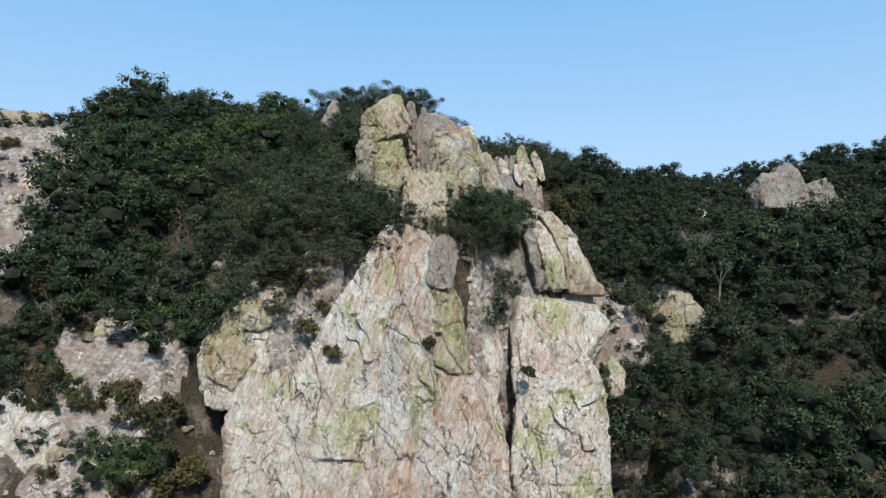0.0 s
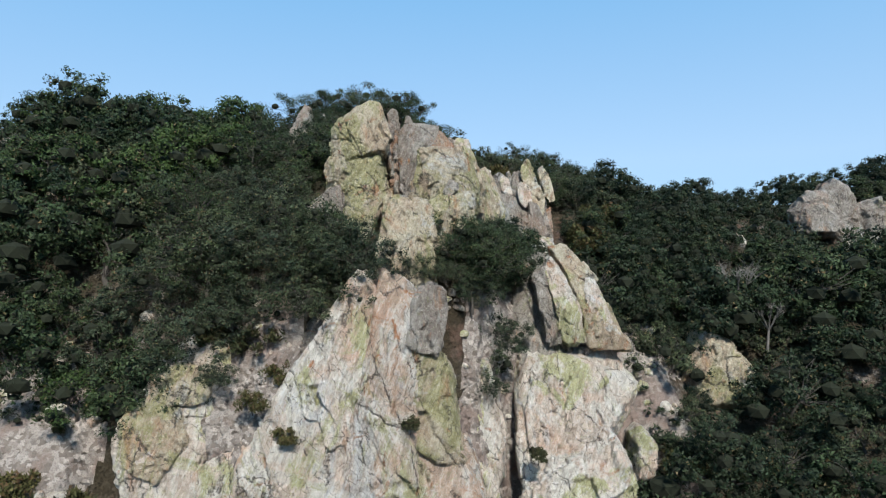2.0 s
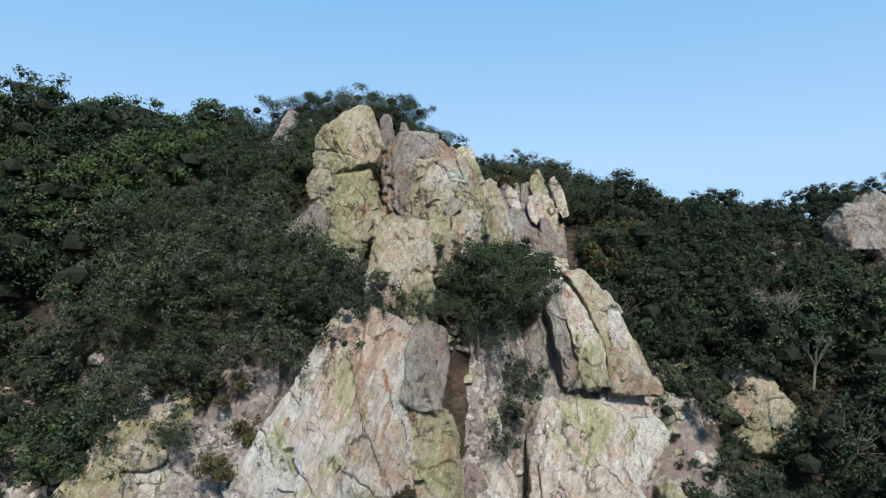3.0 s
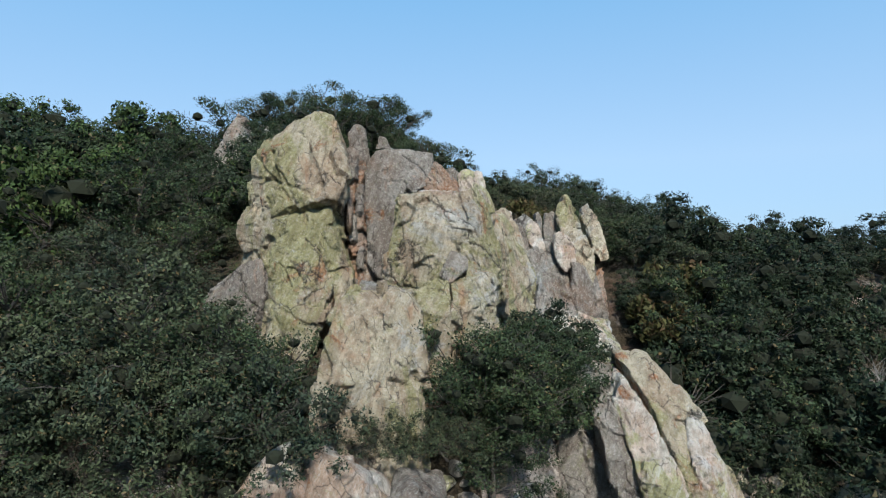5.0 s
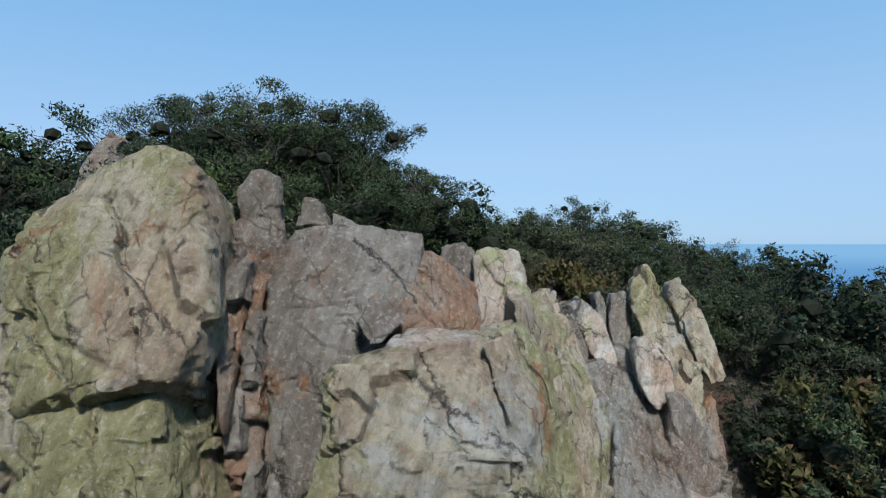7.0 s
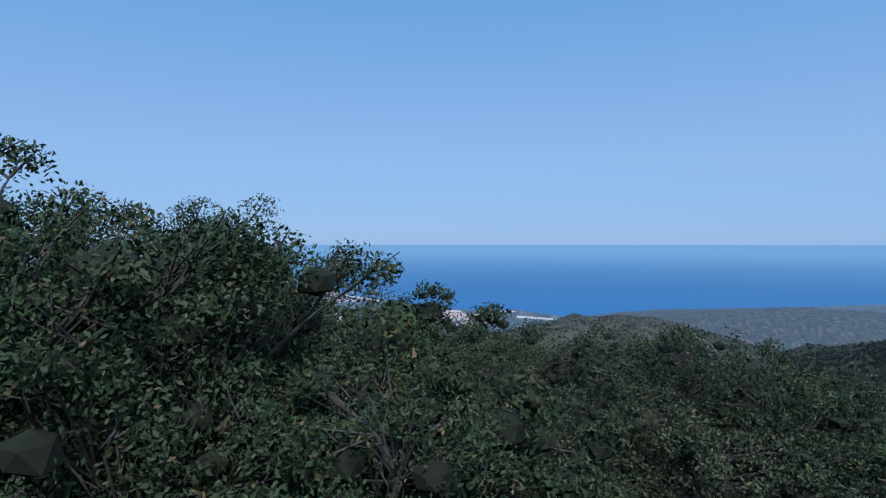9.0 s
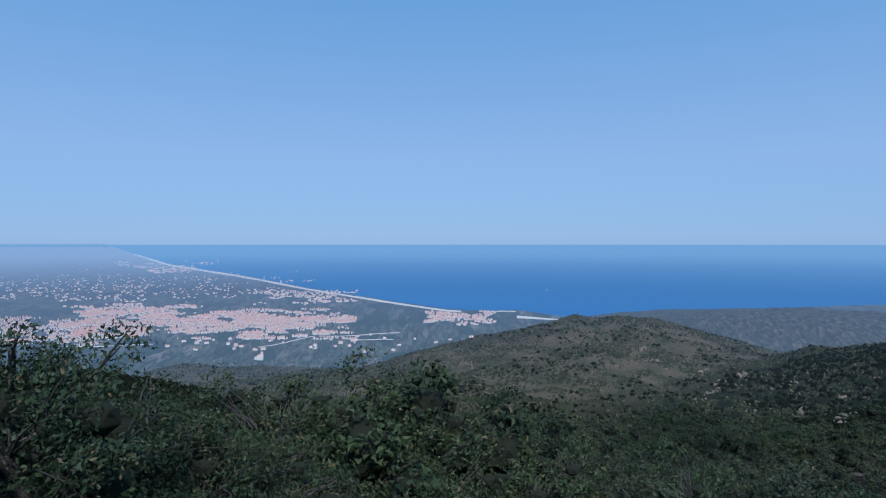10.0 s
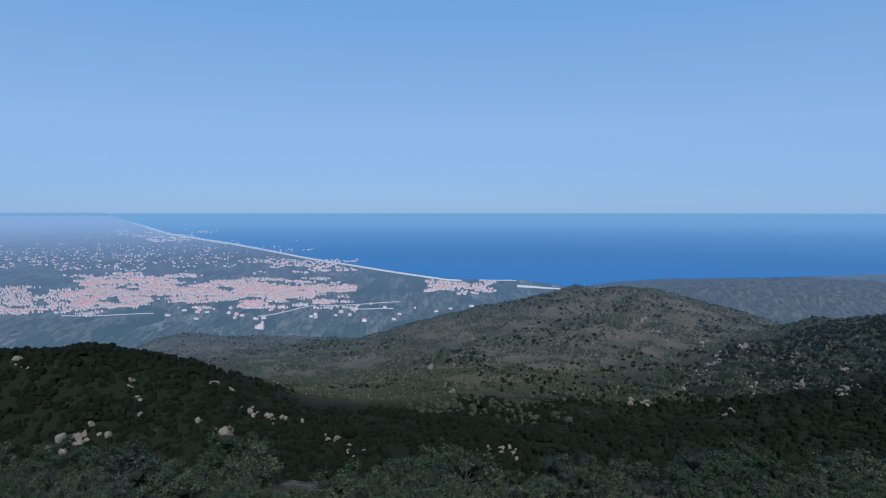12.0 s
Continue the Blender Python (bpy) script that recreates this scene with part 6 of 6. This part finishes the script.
# ---- the valley, the coast and the town, far off ----
far = np.random.RandomState(5)


def lump(verts, faces, x, y, z, rx, rz, jitter):
    """A rough low crown of ten faces above a skirt of five."""
    base = len(verts)
    ring = [(math.cos(a), math.sin(a)) for a in np.arange(5) * math.tau / 5 + far.uniform(0, 1)]
    verts += [(x + c * rx * j, y + s * rx * j, z - 0.2 * rz) for (c, s), j in zip(ring, far.uniform(1 - jitter, 1 + jitter, 5))]
    verts += [(x + c * rx * 0.75 * j, y + s * rx * 0.75 * j, z + rz * 0.62 * j) for (c, s), j in zip(ring, far.uniform(1 - jitter, 1 + jitter, 5))]
    verts.append((x, y, z + rz))
    faces += [(base + k, base + (k + 1) % 5, base + 5 + (k + 1) % 5, base + 5 + k) for k in range(5)]
    faces += [(base + 5 + k, base + 5 + (k + 1) % 5, base + 10) for k in range(5)]


def tuft(verts, faces, x, y, z, rx, rz, jitter):
    """A small bush: five uneven sides that meet in a blunt top."""
    base = len(verts)
    a0, j = far.uniform(0, 1), far.uniform(1 - jitter, 1 + jitter, 6)
    verts += [(x + math.cos(a0 + k * 1.2566) * rx * j[k], y + math.sin(a0 + k * 1.2566) * rx * j[k], z - 0.2 * rz) for k in range(5)]
    verts.append((x, y, z + rz * j[5]))
    faces += [(base + k, base + (k + 1) % 5, base + 5) for k in range(5)]


def scrub(name, n, near_, far_, lo, hi, material, label, where=None, shape=lump, us=(-0.78, 0.78)):
    u, d = far.uniform(*us, n), near_ * (far_ / near_) ** far.uniform(0, 1, n)
    x, y = EYE.x + u * d, EYE.y + d
    keep = np.ones(n, bool) if where is None else where(x, y)
    x, y = x[keep], y[keep]
    z = height(x, y)
    verts, faces = [], []
    for a, b, c in zip(x, y, z):
        if c > SEA_Z + 6:
            s = far.uniform(lo, hi)
            shape(verts, faces, a, b, c, s, s * far.uniform(0.8, 1.2), 0.3)
    return tagged(mesh_object(name, verts, faces, material, smooth=False), label, "scrub", kind="stuff")


def wood(name, n, xs, ys, label, material=FAR_SHADED_OAK):
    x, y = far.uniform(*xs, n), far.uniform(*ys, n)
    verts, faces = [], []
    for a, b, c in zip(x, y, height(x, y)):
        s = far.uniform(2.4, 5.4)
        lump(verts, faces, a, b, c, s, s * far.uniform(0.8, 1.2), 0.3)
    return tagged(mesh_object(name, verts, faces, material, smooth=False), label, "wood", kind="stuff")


# the shade on spur, valley and ridge is put into these woods' colour
wood("oak_wood", 5800, (-640, 60), (330, 790), "oak wood covering the spur, its shade painted into the dark colour")
wood("oak_wood", 6200, (20, 680), (320, 860), "oak wood in the valley below the spur, shade painted into its colour")
wood("oak_wood", 2400, (430, 950), (620, 1060), "oak wood on the rocky ridge across the valley, shade painted into its colour")
# lighter scrub colour stands in for sunlight on these oaks
wood("oak_wood", 350, (-50, 150), (770, 930), "oaks in the valley bottom, sunlight painted in as a lighter green", FAR_BUSH)
dense = lambda x, y: ((y < 800) & (x < 60)) | (value_noise(x / 120, y / 120, 4) > 0.1)
scrub("oak_wood", 6000, 700, 1900, 2.0, 4.4, FAR_SHADED_OAK, "dense dark oak wood on the far slopes", dense)
scrub("maquis", 52000, 780, 1900, 1.3, 3.3, FAR_BUSH, "dense grey-green scrub on the far hills", shape=tuft, us=(-0.55, 0.72))
scrub("heath", 9000, 780, 1900, 1.0, 2.4, FAR_HEATH, "dry brownish heath among the scrub of the far hills", shape=tuft, us=(-0.55, 0.72))


CRAG_FORMS = []
for k in range(6):
    w, h = 0.8 + 0.25 * (k % 3), 0.7 + 0.3 * (k % 2)
    CRAG_FORMS.append(hull_mesh("boulder", stand([(-w, -0.8), (-w * 0.8, h * 0.1), (-w * 0.55, h * 0.5), (-0.1, h), (w * 0.3, h * 0.6), (w * 0.7, h * 0.55), (w, -0.8)], 0, 0.7, 0.7, 0), seed=80 + k, step=0.45, rough=1.2))
    CRAG_FORMS[-1].materials.append(FAR_ROCK)
    CRAG_FORMS[-1].polygons.foreach_set("use_smooth", [False] * len(CRAG_FORMS[-1].polygons))
crag_rng = random.Random(8)


def crags(start, end, size, spread, n):
    """Broken pale rocks strewn along a line on the hills across the valley; start and end are bearing and depression."""
    steps = np.arange(240.0, 2400.0, 5.0)
    for _ in range(n):
        f = crag_rng.random()
        u, drop = (start[i] + (end[i] - start[i]) * f + crag_rng.gauss(0, spread * (1, 0.6)[i]) for i in (0, 1))
        hit = np.nonzero(EYE.z - drop * steps < height(EYE.x + u * steps, EYE.y + steps))[0]
        if not len(hit):
            continue
        x, y = EYE.x + u * steps[hit[0]], EYE.y + steps[hit[0]]
        ob = new("boulder", crag_rng.choice(CRAG_FORMS))
        s = size * 0.72 * crag_rng.uniform(0.45, 1.25)
        ob.matrix_basis = pose(x, y, ground_z(x, y) + s * (0.4 if size > 4.5 else 0.75), crag_rng.uniform(-25, 25), crag_rng.uniform(-25, 25), crag_rng.uniform(0, 360))
        ob.scale = (s * crag_rng.uniform(0.5, 1.4), s * crag_rng.uniform(0.5, 1.2), s * crag_rng.uniform(0.5, 1.1))
        tagged(ob, "pale weathered rock on the scrubby hillside across the valley", "boulder", "rocks across the valley")


crags((-0.513, 0.2584), (-0.493, 0.343), 7, 0.00545951, 9)
crags((-0.641, 0.3951), (-0.551, 0.3667), 8, 0.0145587, 16)
crags((-0.38, 0.2743), (-0.332, 0.3006), 5, 0.00545951, 9)
crags((-0.332, 0.3241), (-0.254, 0.3525), 5, 0.00818926, 14)
crags((-0.357, 0.3686), (-0.355, 0.3714), 9, 0.00272975, 2)
crags((-0.402, 0.344), (-0.393, 0.3468), 5, 0.00272975, 2)
crags((-0.208, 0.3667), (-0.115, 0.4065), 5, 0.00727934, 9)
crags((-0.704, 0.2444), (-0.668, 0.2537), 5, 0.00727934, 4)
crags((-0.087, 0.2444), (-0.077, 0.2453), 5, 0.00363967, 2)
crags((-0.041, 0.2537), (-0.022, 0.2556), 6, 0.00454959, 3)
crags((0.04, 0.1978), (0.048, 0.209), 5, 0.00454959, 6)
crags((0.061, 0.2444), (0.098, 0.2407), 3, 0.00454959, 6)
crags((0.28, 0.2071), (0.282, 0.2099), 8, 0.00272975, 3)
crags((0.323, 0.1793), (0.326, 0.1811), 9, 0.00272975, 3)
crags((0.341, 0.196), (0.357, 0.1997), 7, 0.00272975, 4)
crags((0.42, 0.2127), (0.429, 0.2136), 10, 0.00363967, 4)
crags((0.488, 0.2239), (0.491, 0.2202), 12, 0.00272975, 3)
crags((0.383, 0.3006), (0.46, 0.2304), 4, 0.00545951, 34)
crags((0.304, 0.3213), (0.313, 0.3081), 5, 0.00272975, 6)
crags((0.332, 0.3213), (0.335, 0.3119), 5, 0.00181984, 4)
crags((0.456, 0.3364), (0.471, 0.3307), 5, 0.00545951, 7)
crags((0.574, 0.2912), (0.592, 0.2743), 5, 0.00545951, 12)
crags((0.648, 0.3053), (0.675, 0.2818), 6, 0.00727934, 18)
crags((0.65, 0.2631), (0.66, 0.2537), 4, 0.00454959, 6)
crags((0.54, 0.2444), (0.585, 0.2239), 4, 0.00818926, 9)
crags((0.08, 0.3904), (0.145, 0.4094), 3, 0.00818926, 22)
crags((0.006, 0.3006), (0.015, 0.2959), 5, 0.00363967, 4)
crags((0.217, 0.2257), (0.273, 0.2444), 3, 0.0127389, 8)
crags((0.504, 0.2818), (0.519, 0.3006), 4, 0.00545951, 6)
crags((0.364, 0.2164), (0.41, 0.1932), 4, 0.00818926, 7)


def houses(name, n, us, drops, size, label, thick=1.0):
    """A town of small plastered houses with tiled roofs, in rough streets."""
    wv, wf, rv, rf = [], [], [], []
    for _ in range(n):
        u, drop = far.uniform(*us), far.uniform(*drops)
        edge = max(abs(2 * (drop - drops[0]) / (drops[1] - drops[0]) - 1), abs(2 * (u - us[0]) / (us[1] - us[0]) - 1) ** 3)
        if fbm(np.array([u * 26]), np.array([drop * 210]), 6, 3)[0] < edge * 1.5 - 0.1 - 0.9 * thick:
            continue
        d = (EYE.z - SEA_Z - 8) / drop
        w, l, h, a = size * far.uniform(0.6, 1.6), size * far.uniform(0.5, 1.0), far.uniform(5, 10), far.uniform(0, math.pi)
        pts = []
        for sx, sy in ((-1, -1), (1, -1), (1, 1), (-1, 1)):
            px, py = sx * w * 0.5, sy * l * 0.5
            pts.append((EYE.x + u * d + px * math.cos(a) - py * math.sin(a), EYE.y + d + px * math.sin(a) + py * math.cos(a)))
        b, c = len(wv), len(rv)
        wv += [(x, y, SEA_Z + 7.5) for x, y in pts] + [(x, y, SEA_Z + 8 + h) for x, y in pts]
        wf += [(b + k, b + (k + 1) % 4, b + 4 + (k + 1) % 4, b + 4 + k) for k in range(4)]
        ridge = [((pts[0][0] + pts[3][0]) / 2, (pts[0][1] + pts[3][1]) / 2), ((pts[1][0] + pts[2][0]) / 2, (pts[1][1] + pts[2][1]) / 2)]
        rv += [(x, y, SEA_Z + 8 + h) for x, y in pts] + [(x, y, SEA_Z + 8 + h * 1.4) for x, y in ridge]
        rf += [(c, c + 1, c + 5, c + 4), (c + 2, c + 3, c + 4, c + 5), (c, c + 4, c + 3), (c + 1, c + 2, c + 5)]
    top = tagged(new(name), label, "town")
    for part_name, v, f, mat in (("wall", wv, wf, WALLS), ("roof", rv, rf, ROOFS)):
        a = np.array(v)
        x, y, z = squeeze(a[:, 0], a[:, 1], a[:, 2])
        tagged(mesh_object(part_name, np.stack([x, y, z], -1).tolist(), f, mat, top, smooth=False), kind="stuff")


TOWN = "low town of white walls and terracotta roofs on the plain"
houses("town", 12000, (-0.62, -0.14), (0.108, 0.158), 4.6, TOWN, 0.82)
houses("town", 4500, (-0.9, -0.55), (0.116, 0.172), 4.6, TOWN, 0.9)
houses("town", 900, (-0.60, -0.40), (0.100, 0.125), 13, TOWN)
houses("town", 700, (-0.42, -0.14), (0.112, 0.132), 11, TOWN, 1.1)
houses("town", 500, (-0.30, -0.13), (0.075, 0.10), 14, "holiday blocks behind the beach")
houses("harbour_town", 600, (-0.03, 0.085), (0.112, 0.135), 10, "pale houses round the harbour", 1.2)
houses("seaside_village", 500, (-0.53, -0.36), (0.028, 0.05), 34, "far seaside resort along the beach")
houses("hamlet", 1500, (-0.95, -0.2), (0.04, 0.105), 13, "scattered farms on the plain", 0.75)
houses("hamlet", 160, (0.30, 0.72), (0.112, 0.15), 14, "white villas on the coastal hills", 0.8)
houses("hamlet", 120, (-0.5, 0.05), (0.14, 0.185), 13, "scattered villas at the foot of the hills", 0.7)


def ribbon(name, u, far_edge, near_edge, z, material, label, category):
    """A level strip between two depressions along a run of bearings."""
    rows = []
    for drop in (far_edge, near_edge):
        d = (EYE.z - z) / np.maximum(drop, 1e-3)
        rows.append(np.stack(squeeze(EYE.x + u * d, EYE.y + d, np.full_like(d, z)), -1))
    return tagged(mesh_object(name, np.concatenate(rows).tolist(), grid_faces(2, len(u)), material, smooth=False), label, category, kind="structure")


u = np.linspace(-0.50, 0.03, 160)
edge = (EYE.z - SEA_Z) / coast_distance(u)
ribbon("beach", u, edge - 0.0002, edge + 0.0026, SEA_Z + 9, SAND, "long pale sand beach along the bay", "beach")
u = np.linspace(0.12, 0.212, 30)
ribbon("beach", u, 0.1185 + (u - 0.12) * 0.085, 0.1225 + (u - 0.12) * 0.055, SEA_Z + 9, SAND, "pale sand spit beside the harbour", "beach")
u = np.linspace(0.07, 0.118, 24)
ribbon("harbour_mole", u, 0.1105 + np.abs(u - 0.1) * 0.03, 0.1118 + np.abs(u - 0.1) * 0.03, SEA_Z + 9, SAND, "curved pale stone mole of the harbour", "harbour")

# roads and tracks on the plain
for a, b, rise, fall in ((-0.20, -0.07, 0.152, 0.1475), (-0.30, -0.21, 0.170, 0.1535), (-0.62, -0.47, 0.169, 0.1665), (-0.16, -0.08, 0.156, 0.1585)):
    u = np.linspace(a, b, 24)
    mid = rise + (fall - rise) * (u - a) / (b - a) + 0.0012 * np.sin((u - a) / (b - a) * 5)
    ribbon("road", u, mid - 0.0005, mid + 0.0005, SEA_Z + 9.5, SAND, "pale country road across the plain", "road")


def white_villa():
    """A tall white country house with a corner tower at the foot of the hills."""
    d = (EYE.z - SEA_Z - 8) / 0.1904
    at = Vector((EYE.x + -0.296 * d, EYE.y + d, SEA_Z + 8))
    top = tagged(new("villa"), "tall white villa with a corner tower on the plain", "house")
    top.location = [float(v) for v in squeeze(np.array(at.x), np.array(at.y), np.array(at.z))]
    top.scale = (0.95, 0.95, 0.95)

    def box(name, x, y, z0, w, l, h, material):
        v = [(x + sx * w / 2, y + sy * l / 2, z0 + sz * h) for sz in (0, 1) for sx, sy in ((-1, -1), (1, -1), (1, 1), (-1, 1))]
        return mesh_object(name, v, [(0, 1, 5, 4), (1, 2, 6, 5), (2, 3, 7, 6), (3, 0, 4, 7), (4, 5, 6, 7)], material, top, smooth=False)
    box("wall", 0, 0, -2, 22, 14, 18, WALLS)
    box("tower", 6, 1, -2, 8, 8, 28, WALLS)
    box("wing", -15, 2, -2, 14, 11, 11, WALLS)
    for name, x, y, z, w, l, h in (("roof", -2, 0, 16, 19, 15, 4), ("roof", -15, 2, 9, 15, 12, 3), ("roof", 6, 1, 26, 9, 9, 4)):
        v = [(x + sx * w / 2, y + sy * l / 2, z) for sx, sy in ((-1, -1), (1, -1), (1, 1), (-1, 1))] + [(x - w * 0.3, y, z + h), (x + w * 0.3, y, z + h)]
        mesh_object(name, v, [(0, 1, 5, 4), (2, 3, 4, 5), (0, 4, 3), (1, 2, 5)], ROOFS, top, smooth=False)


white_villa()


def sailing_boat():
    d = (EYE.z - SEA_Z) / 0.078
    x, y, z = (float(v) for v in squeeze(np.array(EYE.x + 0.168 * d), np.array(EYE.y + d), np.array(SEA_Z)))
    top = tagged(new("sailing_boat"), "white sailing boat out on the calm sea", "boat")
    top.location = (x, y, z)
    hull = [(-5, 0, 1.6), (-4, -1.4, 1.6), (3, -1.5, 1.4), (5.5, 0, 1.7), (3, 1.5, 1.4), (-4, 1.4, 1.6), (-4, 0, 0), (3.5, 0, 0)]
    mesh_object("hull", hull, [(0, 1, 6), (1, 2, 7, 6), (2, 3, 7), (3, 4, 7), (4, 5, 6, 7), (5, 0, 6), (0, 5, 4, 3, 2, 1)], WALLS, top, smooth=False)
    mesh_object("sail", [(-3.5, 0, 2.4), (0.6, 0.5, 2.4), (0.8, 0, 13.5), (-3.4, 0.06, 2.4), (0.7, 0.56, 2.4), (0.9, 0.06, 13.5)], [(0, 1, 2), (3, 5, 4), (0, 2, 5, 3), (1, 4, 5, 2), (0, 3, 4, 1)], WALLS, top, smooth=False)


sailing_boat()
